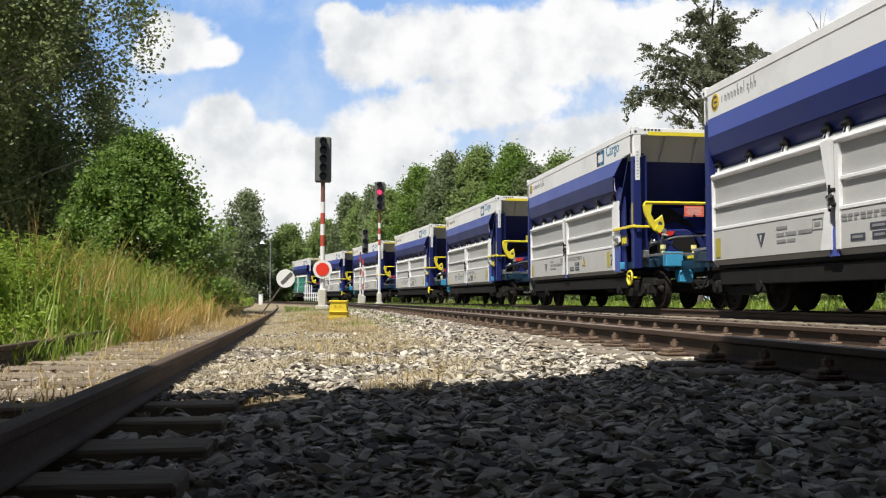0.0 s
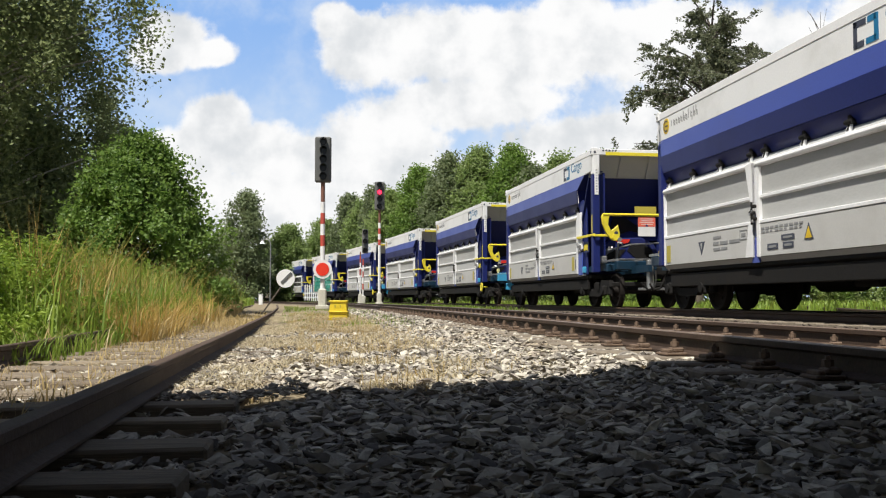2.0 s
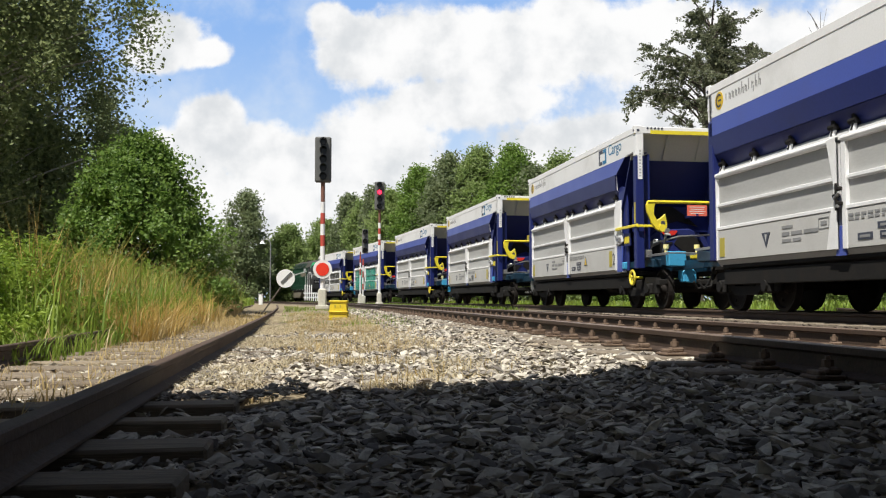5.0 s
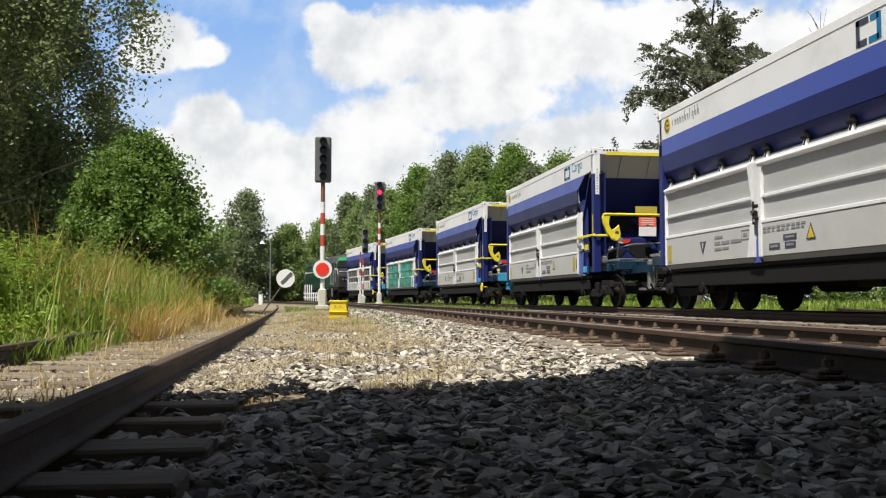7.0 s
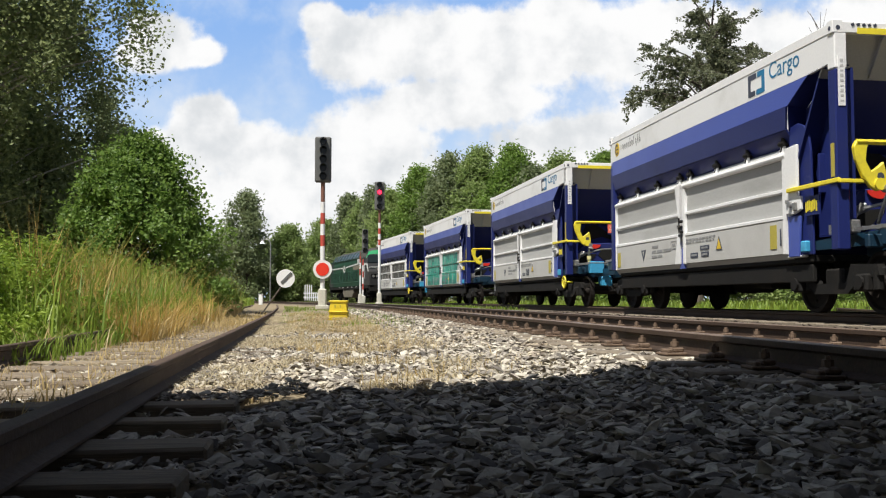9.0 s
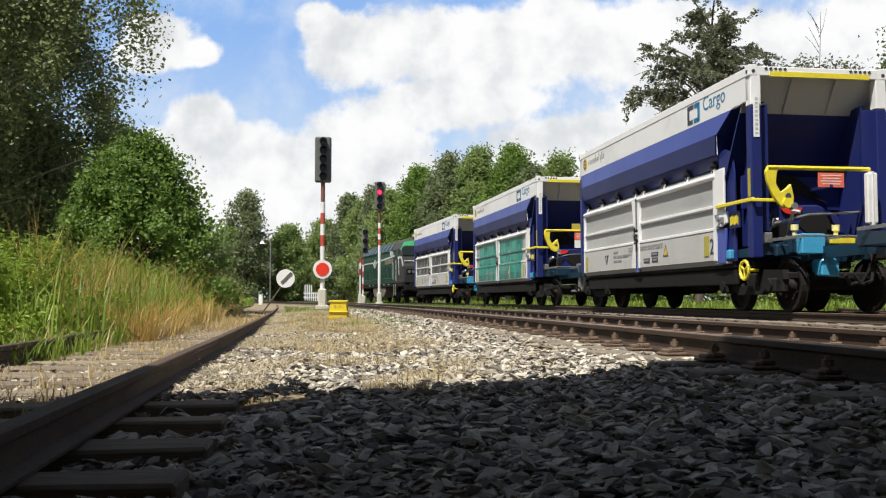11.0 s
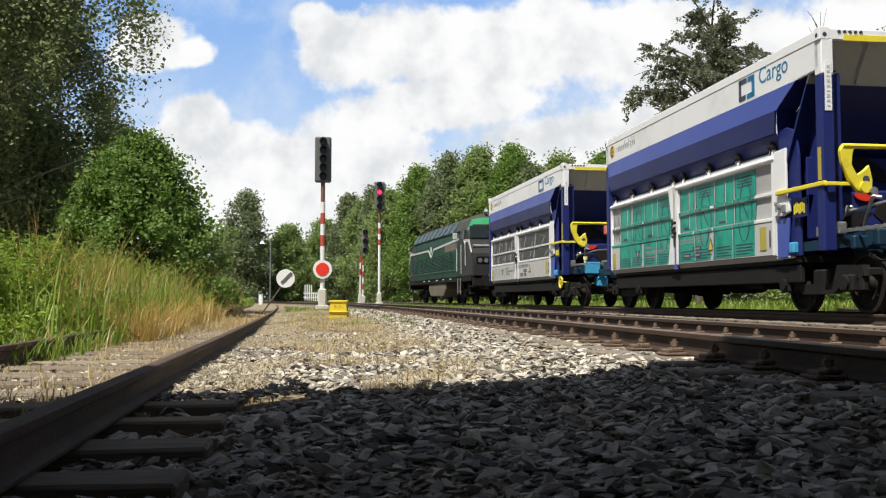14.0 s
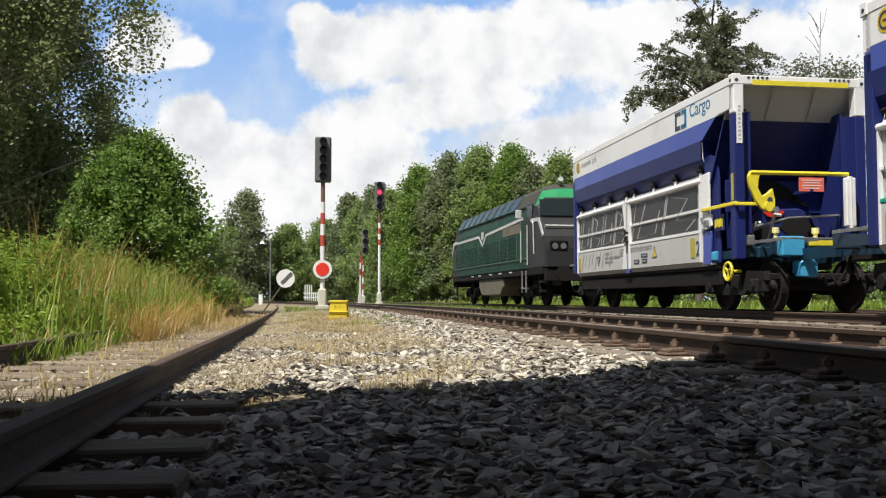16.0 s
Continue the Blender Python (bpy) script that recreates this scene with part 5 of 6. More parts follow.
        part("ledge", prism([(s * 0.92, 2.73), (s * 1.12, 2.73), (s * 1.20, 2.60), (s * 0.92, 2.60)], "x", FLAP0, FLAP1), M_GREY, w, "grey sloping ledge under the hinges")
    part("air_tank", rod((-1.6, 0.3, 0.55), (-0.4, 0.3, 0.55), 0.2, seg=14), M_BLACK, w)
    part("valve_chest", box((1.2, -0.4, 0.56), (0.7, 0.5, 0.3), 0.04), M_BLACK, w)
    for s in (-1, 1):
        part("skirt", prism([(s * 1.16, 0.955), (s * 1.22, 0.95), (s * 1.12, 0.84), (s * 1.08, 0.84)], "x", FLAP0, FLAP1 + 0.05), M_GREY, w, "grey lower skirt")
    # end platforms of the frame
    for fwd in (1, -1):
        x0, x1, xp = (4.2, 6.65, 3.72) if fwd > 0 else (-5.2, -7.55, -5.5)
        bm = bmesh.new()
        for s in (-1, 1):
            plate([(xp, s * 1.16, 0.98), (xp + 1.65 * fwd, s * 0.80, 1.02), (xp + 1.65 * fwd, s * 0.80, 1.24), (xp, s * 1.16, 1.12)], 0.08 * s, bm)
            prism([(x0, 0.88), (x1, 0.92), (x1, 1.10), (x0, 1.12)], "y", s * 0.42 - 0.05, s * 0.42 + 0.05, bm)
        box(((xp + 1.65 * fwd), 0, 1.12), (0.14, 1.7, 0.24), 0.02, bm)
        box(((x0 + 0.9 * fwd), 0, 1.06), (0.12, 2.1, 0.2), 0.02, bm)
        part("end_frame", bm, M_TEAL, w, "teal end frame")
        for s in (-1, 1):
            part("jacking_pad", box((xp, s * 1.19, 1.05), (0.16, 0.14, 0.18), 0.02), M_CYAN, w, "light blue jacking pad")
        bm = bmesh.new()
        for k in range(6):
            rod((x0 + (0.5 + 0.22 * k) * fwd, -1.0, 1.27), (x0 + (0.5 + 0.22 * k) * fwd, 1.0, 1.27), 0.016, seg=6, bm=bm)
        for y in (-1.0, -0.35, 0.35, 1.0):
            box((x0 + 1.05 * fwd, y, 1.25), (1.4, 0.03, 0.05), 0, bm)
        part("walkway_grating", bm, M_STEEL, w, "galvanised grating")
    # forward end gear
    part("end_bar", pipe([(4.92, -1.06, 2.52), (4.92, 0.86, 2.52)], 0.04, bm=box((4.92, -0.1, 2.52), (0.05, 1.9, 0.06), 0.01)), M_YELLOW, w, "yellow end bar")
    hook = [(-0.82, 2.55), (-0.60, 2.55), (-0.66, 2.42), (-0.68, 2.24), (-0.60, 2.09), (-0.50, 2.15), (-0.40, 2.24), (-0.35, 2.02), (-0.36, 1.86), (-0.50, 1.80), (-0.62, 1.86), (-0.74, 2.02), (-0.84, 2.26), (-0.87, 2.45)]
    bm = prism([(y - 0.24, z) for y, z in hook], "x", 4.86, 4.94, bevel=0.012)
    rod((4.9, -0.72, 1.90), (4.98, -0.72, 1.90), 0.09, seg=14, bm=bm)
    part("lever_plate", bm, M_YELLOW, w, "yellow hooked lever plate")
    part("lever_ring", rod((4.94, -0.70, 2.02), (4.947, -0.70, 2.02), 0.055, seg=14), M_TEXT, w)
    part("lever_pivot", rod((4.9, -0.62, 1.84), (5.02, -0.62, 1.84), 0.06, seg=12), M_STEEL, w, "steel pivot pin")
    bm = box((4.1, -1.3, 1.97), (1.5, 0.05, 0.07), 0.01)
    box((4.88, -1.02, 1.95), (0.05, 0.6, 0.06), 0.01, bm)
    part("release_bar", bm, M_YELLOW, w, "yellow release bar")
    for k in range(7):
        part("lettering_bar", box((3.82 + 0.05 * k, -1.245, 1.66 + 0.015 * (k % 3)), (0.03, 0.008, 0.16)), M_YELLOW, w)
    part("sign_plate", box((3.98, -1.225, 1.68), (0.42, 0.02, 0.3)), M_BLUE, w, "small dark blue plate with yellow marks")
    part("post_mark", box((4.7, -1.304, 2.28), (0.09, 0.008, 0.5)), M_OLIVE, w, "olive-yellow mark on the post")
    bm = pipe([(5, 0.84, 2.47), (5, 0.84, 1.5)], 0.05)
    box((4.98, 0.84, 2.0), (0.12, 0.2, 0.9), 0.02, bm)
    part("end_post", bm, M_WHITE, w, "white end post")
    part("red_marker", prism([(0.21 * math.cos(a) - 0.25, 1.90 - 0.13 * math.sin(a)) for a in np.linspace(0, math.pi, 9)], "x", 4.2, 4.23), M_RED, w, "red half-round marker")
    part("hood", prism([(-0.95, 1.2), (-0.85, 1.66), (-0.55, 1.92), (0.3, 1.96), (0.7, 1.76), (0.95, 1.2)], "x", 3.5, 4.18, bevel=0.03), M_BLUE, w, "blue housing over the discharge gear")
    part("gear_recess", prism([(-0.92, 1.28), (-0.80, 1.55), (-0.62, 1.66), (-0.42, 1.60), (-0.15, 1.62), (-0.38, 1.36), (-0.5, 1.26)], "x", 4.185, 4.2), M_BLACK, w, "black opening in the housing")
    part("gear_recess", prism([(0.02, 1.78), (0.35, 1.80), (0.60, 1.62), (0.78, 1.28), (0.45, 1.22), (0.15, 1.36), (-0.12, 1.58)], "x", 4.185, 4.2), M_BLACK, w, "black opening in the housing")
    part("gusset", prism([(-0.62, 2.0), (-0.42, 2.52), (-0.05, 2.52), (0.28, 2.30), (0.62, 2.02), (0.1, 2.16), (-0.25, 2.06)], "x", 3.9, 3.94), M_BLACK, w, "black sloping gusset plate")
    part("cross_panel", box((3.86, 0, 2.2), (0.05, 2.1, 0.62), 0.01), M_BLUE, w, "dark blue cross panel")
    bm = rod((4.35, -0.98, 1.46), (4.45, -0.62, 1.62), 0.07, seg=10)
    rod((4.4, -0.9, 1.3), (4.5, -0.72, 1.66), 0.035, seg=8, bm=bm)
    part("actuator", bm, M_STEEL, w, "grey steel actuator")
    bm = box((4.55, -1.0, 1.30), (0.34, 0.24, 0.20), 0.02)
    box((4.25, -1.05, 1.28), (0.14, 0.08, 0.16), 0.01, bm)
    part("control_box", bm, M_STEEL, w, "bare metal control box")
    card = part("placard", box((4.62, 0.30, 2.36), (0.015, 0.5, 0.26)), M_ORANGE, w, "orange-red placard")
    for k in range(4):
        part("lettering_bar", box((4.63, 0.30, 2.44 - 0.05 * k), (0.006, 0.4 - 0.06 * (k % 2), 0.015)), M_WHITE, card)
    part("placard_bracket", box((4.25, 0.30, 2.26), (0.76, 0.06, 0.06)), M_BLUE, w)
    bm = pipe([(4.5, 0.95, 1.8), (4.7, -0.2, 1.72), (4.8, -0.9, 1.55)], 0.025)
    pipe([(4.7, -0.6, 1.35), (5.1, -0.7, 1.75), (5.2, -0.62, 1.72)], 0.03, bm=bm)
    part("brake_rod", bm, M_STEEL, w)
    if end == "1":
        part("placard", box((4.62, 0.30, 2.09), (0.015, 0.5, 0.26)), M_WHITE, w, "white placard")
        part("notice", box((4.66, 0.25, 2.68), (0.02, 0.62, 0.2)), M_OLIVE, w, "yellow notice plate")
        bm = box((6.46, -0.35, 0.85), (0.16, 0.16, 0.75), 0.03)
        box((6.5, -0.2, 0.48), (0.25, 0.9, 0.06), 0.01, bm)
        part("shunters_step", bm, M_STEEL, w, "galvanised step")
        bm = rod((6.1, 0.25, 1.2), (6.7, 0.25, 1.15), 0.17, seg=14)
        part("drawbar_buffer", bm, M_BLACK, w, "black short-coupling buffer")
        part("bracket", box((6.45, 0.62, 1.15), (0.3, 0.14, 0.5), 0.02), M_CYAN, w, "light blue bracket")
        part("handrail", pipe([(5.5, 0.3, 1.25), (5.5, 0.3, 1.5), (5.55, 0.45, 1.6), (5.55, 1.0, 1.6), (5.55, 1.05, 1.4)], 0.025), M_YELLOW, w, "yellow handrail")
    else:
        bm = prism([(5.42, 1.32), (5.62, 1.32), (5.62, 0.98), (5.42, 0.98)], "y", -0.84, -0.42, bevel=0.015)
        part("bracket", bm, M_CYAN, w, "thick light blue coupling bracket")
        bm = prism([(-0.50, 0.62), (-0.50, 0.86), (-0.36, 1.02), (-0.18, 0.84), (-0.18, 0.60)], "x", 5.3, 5.62, bevel=0.015)
        part("coupling_arm", bm, M_CYAN, w, "light blue coupling arm")
        part("valve_box", box((5.35, -0.02, 1.22), (0.3, 0.46, 0.14), 0.02), M_YELLOW, w, "yellow valve box")
        for y in (-0.74, 0.02):
            part("lifting_knob", rod((5.2, y, 1.28), (5.2, y, 1.42), 0.04, bm=rod((5.2, y, 1.40), (5.2, y, 1.50), 0.065, seg=10)), M_PALE_YELLOW, w, "pale yellow knob")
        bm = bmesh.new()
        for k in range(18):
            a, b = 6.2832 * k / 18, 6.2832 * (k + 1) / 18
            rod((4.38 + 0.165 * math.cos(a), -1.26, 0.74 + 0.165 * math.sin(a)), (4.38 + 0.165 * math.cos(b), -1.26, 0.74 + 0.165 * math.sin(b)), 0.028, seg=6, bm=bm)
        for a in (0.5, 2.6, 4.7):
            rod((4.38, -1.26, 0.74), (4.38 + 0.165 * math.cos(a), -1.26, 0.74 + 0.165 * math.sin(a)), 0.02, seg=6, bm=bm)
        rod((4.38, -1.0, 0.74), (4.38, -1.28, 0.74), 0.03, seg=8, bm=bm)
        part("brake_wheel", bm, M_YELLOW, w, "yellow brake handwheel")
    # hoses and couplings at both ends
    for fwd in (1, -1):
        x1 = 6.7 if fwd > 0 else -7.6
        for y in (-0.3, 0.45, 0.8):
            pts = [(x1, y, 0.95), (x1 + 0.1 * fwd, y - 0.03, 0.7), (x1 + 0.18 * fwd, y - 0.12, 0.5), (x1 + 0.22 * fwd, y - 0.3, 0.45), (x1 + 0.18 * fwd, y - 0.4, 0.6)]
            part("hose", pipe(pts, 0.026, 6), M_BLACK if y < 0.7 else M_STEEL, w, "brake hose")
        part("drawbar", box((x1, 0, 0.95), (0.9, 0.2, 0.22), 0.03), M_BLACK, w)
    for x in (4.15, -4.6):
        bogie_frame(w, x)
        for o in (-0.9, 0.9):
            wheelset(w, x + o)
    return w


# same blue again, toned between the shaded and the sunlit one
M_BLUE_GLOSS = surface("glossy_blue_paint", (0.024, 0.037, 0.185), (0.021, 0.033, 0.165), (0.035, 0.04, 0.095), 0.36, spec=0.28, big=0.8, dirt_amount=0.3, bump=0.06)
M_WHITE_BAND = surface("pale_grey_paint", (0.80, 0.81, 0.82), (0.76, 0.77, 0.78), (0.45, 0.45, 0.43), 0.45, big=0.6, dirt_amount=0.4, bump=0.05)
M_FLAP = surface("flap_grey", (0.45, 0.455, 0.45), (0.42, 0.425, 0.42), (0.2, 0.195, 0.185), 0.5, big=0.7, dirt_amount=0.4, bump=0.05, stretch=(0.4, 1, 1.6))
M_LIGHT = surface("pale_flap_paint", (0.53, 0.53, 0.515), (0.50, 0.50, 0.49), (0.36, 0.35, 0.33), 0.5, big=0.8, dirt_amount=0.4, bump=0.05)
M_OLIVE = surface("olive_yellow", (0.45, 0.38, 0.06), (0.42, 0.36, 0.06), rough=0.5, bump=0.02)
M_OCHRE = surface("ochre_yellow", (0.72, 0.50, 0.03), (0.70, 0.48, 0.03), rough=0.5, bump=0.02)
M_PALE_YELLOW = surface("pale_yellow", (0.8, 0.75, 0.35), (0.75, 0.7, 0.33), rough=0.5, bump=0.02)
M_TEXT_SOFT = surface("grey_lettering", (0.26, 0.265, 0.27), (0.25, 0.255, 0.26), rough=0.5, bump=0.0)


# ---- locomotive ----
def build_loco():
    k = tagged(empty("locomotive"), "dark green diesel locomotive with graphite cab at the train's end", "locomotive")
    # shell: cross-sections lofted along the length, drawn down at both ends
    half = [(1.45, 1.28), (1.46, 2.2), (1.45, 3.02), (1.39, 3.36), (1.13, 3.88), (0.62, 4.17), (0.0, 4.25)]
    ring = [(-a, b) for a, b in half] + [(a, b) for a, b in half[-2::-1]]
    tops = [(-7.85, 1.9, 0.90), (-7.78, 2.35, 0.94), (-7.35, 2.92, 0.96), (-7.0, 3.5, 0.965), (-6.8, 3.75, 0.97), (-6.4, 4.0, 0.985), (-5.7, 4.18, 1.0), (-4.5, 4.25, 1.0), (0, 4.25, 1.0),
            (4.5, 4.25, 1.0), (5.7, 4.25, 1.0), (6.2, 4.18, 0.985), (6.6, 3.98, 0.97), (6.8, 3.66, 0.965), (7.08, 2.95, 0.96), (7.4, 2.84, 0.955), (7.78, 2.3, 0.94), (7.85, 1.9, 0.90)]
    bm = bmesh.new()
    rows = [[bm.verts.new((x, a * wd, min(b, top - 0.02 * abs(a)))) for a, b in ring] for x, top, wd in tops]
    for p, q, (x0, t0, _), (x1, t1, _) in zip(rows, rows[1:], tops, tops[1:]):
        for j in range(len(ring) - 1):
            fc = bm.faces.new((p[j], p[j + 1], q[j + 1], q[j]))
            roofy = 3 <= j <= len(ring) - 5
            end = max(abs(x0), abs(x1)) > 5.71
            fc.material_index = (1 if roofy else 0) if not end else (2 if not roofy or min(t0, t1) < 3.6 else (3 if min(abs(x0), abs(x1)) > 6.3 else 1))
    bm.faces.new(rows[0])
    bm.faces.new(rows[-1][::-1]).material_index = 2
    body = part("body", bm, M_LOCO, k, "dark green body with graphite cabs and dusty roof")
    for m in (M_ROOF, M_LOCO_GREY, M_LOCO_LIGHT):
        body.data.materials.append(m)
    # slanting roof windows
    for s in (-1, 1):
        for i in range(9):
            x = -6.4 + 1.2 * i
            part("roof_window", plate([(x, s * 1.372, 3.46), (x + 0.85, s * 1.372, 3.46), (x + 0.85, s * 1.105, 3.94), (x, s * 1.105, 3.94)], 0.012 * s), M_GLASS, k, "slanting roof window")
        bm = bmesh.new()
        for i in range(9):
            for z in range(11):
                x = -6.6 + 1.25 * i
                box((x + 0.55, s * 1.462, 1.72 + 0.072 * z), (1.12, 0.03, 0.03), 0, bm, (s * 30, 0, 0))
        part("louvre_panel", bm, M_LOCO, k, "green cooling louvres")
        for i in range(10):
            part("louvre_upright", box((-6.62 + 1.25 * i, s * 1.466, 2.08), (0.06, 0.035, 0.95), 0.008), M_LOCO_LIGHT_DULL, k, "paler green louvre upright")
        part("waist_rail", box((-0.5, s * 1.468, 1.60), (13.0, 0.03, 0.05), 0.008), M_LOCO_LIGHT_DULL, k)
        part("side_patch", box((3.9, s * 1.464, 2.72), (2.6, 0.012, 0.34)), M_TANK, k, "dusty brown stained side panel")
        for i in range(10):
            x = -6.52 + 1.2 * i
            part("window_bar", plate([(x - 0.05, s * 1.385, 3.44), (x + 0.05, s * 1.385, 3.44), (x + 0.05, s * 1.10, 3.97), (x - 0.05, s * 1.10, 3.97)], 0.02 * s), M_LOCO_LIGHT_DULL, k)
        part("cab_handrail", pipe([(6.75, s * 1.44, 1.75), (6.75, s * 1.46, 2.75), (6.6, s * 1.44, 2.85)], 0.022), M_SILVER, k, "bright cab handrail")
        part("step_ladder", pipe([(5.35, s * 1.46, 0.45), (5.35, s * 1.46, 1.2)], 0.03, bm=pipe([(5.85, s * 1.46, 0.45), (5.85, s * 1.46, 1.2)], 0.03, bm=box((5.6, s * 1.44, 0.6), (0.5, 0.14, 0.04)))), M_STEEL, k, "grey cab steps")
        v = [(-7.25, 2.78), (-1.6, 2.78), (-0.9, 2.35), (-0.2, 2.78), (5.5, 2.98), (5.5, 3.08), (-0.25, 2.88), (-0.9, 2.48), (-1.55, 2.88), (-7.25, 2.88)]
        part("stripe", prism(v, "y", s * 1.455, s * 1.470), M_SILVER, k, "silver stripe with a point")
        part("crest", prism([(-1.1, 3.0), (-0.7, 3.0), (-0.7, 2.75), (-0.9, 2.62), (-1.1, 2.75)], "y", s * 1.455, s * 1.472), M_SILVER, k, "small silver crest")
        part("handrail", pipe([(5.55, s * 1.56, 1.5), (5.55, s * 1.56, 2.9)], 0.02), M_SILVER, k)
        part("handrail", pipe([(6.15, s * 1.5, 1.4), (6.15, s * 1.5, 2.75)], 0.02), M_SILVER, k)
        part("gutter", box((-0.8, s * 1.42, 3.40), (12.8, 0.06, 0.05), 0.01), M_LOCO, k, "green gutter")
        part("mirror", box((5.7, s * 1.68, 3.15), (0.07, 0.22, 0.3), 0.02), M_SILVER, k, "wing mirror")
        part("cab_side_window", box((6.2, s * 1.405, 3.2), (0.62, 0.03, 0.5), 0.03, None, (s * 4, 0, 0)), M_GLASS, k, "cab side window")
    # both ends
    for f in (1, -1):
        for s in (-1, 1):
            part("windscreen", plate([(f * 7.10, s * 0.06, 3.0), (f * 7.08, s * 1.30, 3.0), (f * 6.85, s * 1.27, 3.56), (f * 6.87, s * 0.06, 3.6)], 0.02 * s * f), M_GLASS, k, "dark windscreen")
            bm = prism([(f * 5.7, 2.88), (f * 7.2, 2.80), (f * 7.7, 2.25), (f * 7.8, 2.33), (f * 7.3, 2.92), (f * 5.7, 3.0)], "y", s * 1.395, s * 1.425)
            part("stripe", bm, M_SILVER, k, "silver cab stripe")
            part("headlight_panel", box((f * 7.84, s * 0.9, 1.95), (0.05, 0.62, 0.34), 0.04), M_LENS, k, "black lamp panel")
            for o in (-0.14, 0.14):
                part("headlight", rod((f * 7.85, s * 0.9 + o, 1.95), (f * 7.88, s * 0.9 + o, 1.95), 0.10, seg=16), M_STEEL, k, "round headlight")
            part("buffer", rod((f * 7.8, s * 0.875, 1.05), (f * 8.3, s * 0.875, 1.05), 0.11, bm=rod((f * 8.27, s * 0.875, 1.05), (f * 8.33, s * 0.875, 1.05), 0.25, seg=18)), M_BLACK, k, "round buffer")
        part("nose_stripe", box((f * 7.60, 0, 2.60), (0.06, 2.6, 0.12), 0.01, None, (0, f * 37, 0)), M_SILVER, k, "silver nose stripe")
        part("buffer_beam", box((f * 7.72, 0, 1.02), (0.16, 2.7, 0.42), 0.02), M_BLACK, k)
        bm = box((f * 7.3, -1.3, 0.5), (0.5, 0.12, 0.06))
        box((f * 7.3, -1.3, 0.8), (0.5, 0.12, 0.06), 0, bm)
        box((f * 7.06, -1.3, 0.75), (0.04, 0.1, 0.7), 0, bm)
        part("cab_steps", bm, M_BLACK, k)
    part("solebar", box((0, 0, 1.18), (15.2, 2.84, 0.28), 0.02), M_BLACK, k, "black solebar")
    bm = bmesh.new()
    for x in (-3.0, -1.6, 0.4, 2.0, 3.6):
        box((x, -1.43, 1.2), (0.4, 0.02, 0.05), 0, bm)
    part("lettering_bar", bm, M_SILVER, k)
    tank = [(-2.0, 1.05), (2.2, 1.05), (2.2, 0.7), (1.7, 0.36), (-1.5, 0.36), (-2.0, 0.7)]
    part("fuel_tank", prism(tank, "y", -1.36, 1.36, bevel=0.05), M_TANK, k, "dusty khaki fuel tank")
    part("exhaust", rod((-1, 0.2, 4.2), (-1, 0.2, 4.42), 0.16), M_BLACK, k)
    part("roof_horn", rod((6.1, -0.4, 4.25), (6.5, -0.4, 4.32), 0.05, 0.09), M_SILVER, k, "roof horn")
    for x in (-4.7, 4.7):
        bogie_frame(k, x)
        for o in (-1.2, 1.2):
            wheelset(k, x + o, 0.5)
    return k


M_LOCO_LIGHT_DULL = surface("worn_green_paint", (0.035, 0.11, 0.07), (0.03, 0.095, 0.06), (0.05, 0.06, 0.045), 0.5, big=1.5, bump=0.05)
M_SILVER = surface("silver_paint", (0.55, 0.57, 0.56), (0.5, 0.52, 0.51), (0.3, 0.3, 0.28), 0.4, big=2, bump=0.03)

TRAIN = []
first = {"1": build_wagon("1"), "2": build_wagon("2")}
for i, (end, paint) in enumerate((("1", None), ("2", None), ("1", None), ("2", None), ("1", None), ("2", None), ("1", "green"), ("2", "grey"))):
    if paint:
        TRAIN.append(build_wagon(end, paint))
    elif i < 2:
        TRAIN.append(first[end])
    else:
        TRAIN.append(copy_thing(first[end], Matrix()))
loco = build_loco()


# ---- signals and lineside things ----
def stripe_post(parent, z0, z1, r, x=0.0, n=6, plain_top=0.0):
    step = (z1 - z0) / n
    for i in range(n):
        part("post_section", rod((x, 0, z0 + i * step), (x, 0, z0 + (i + 1) * step), r, seg=14), M_RED_FADED if i % 2 else M_WHITE, parent, "red painted section" if i % 2 else "white painted section")


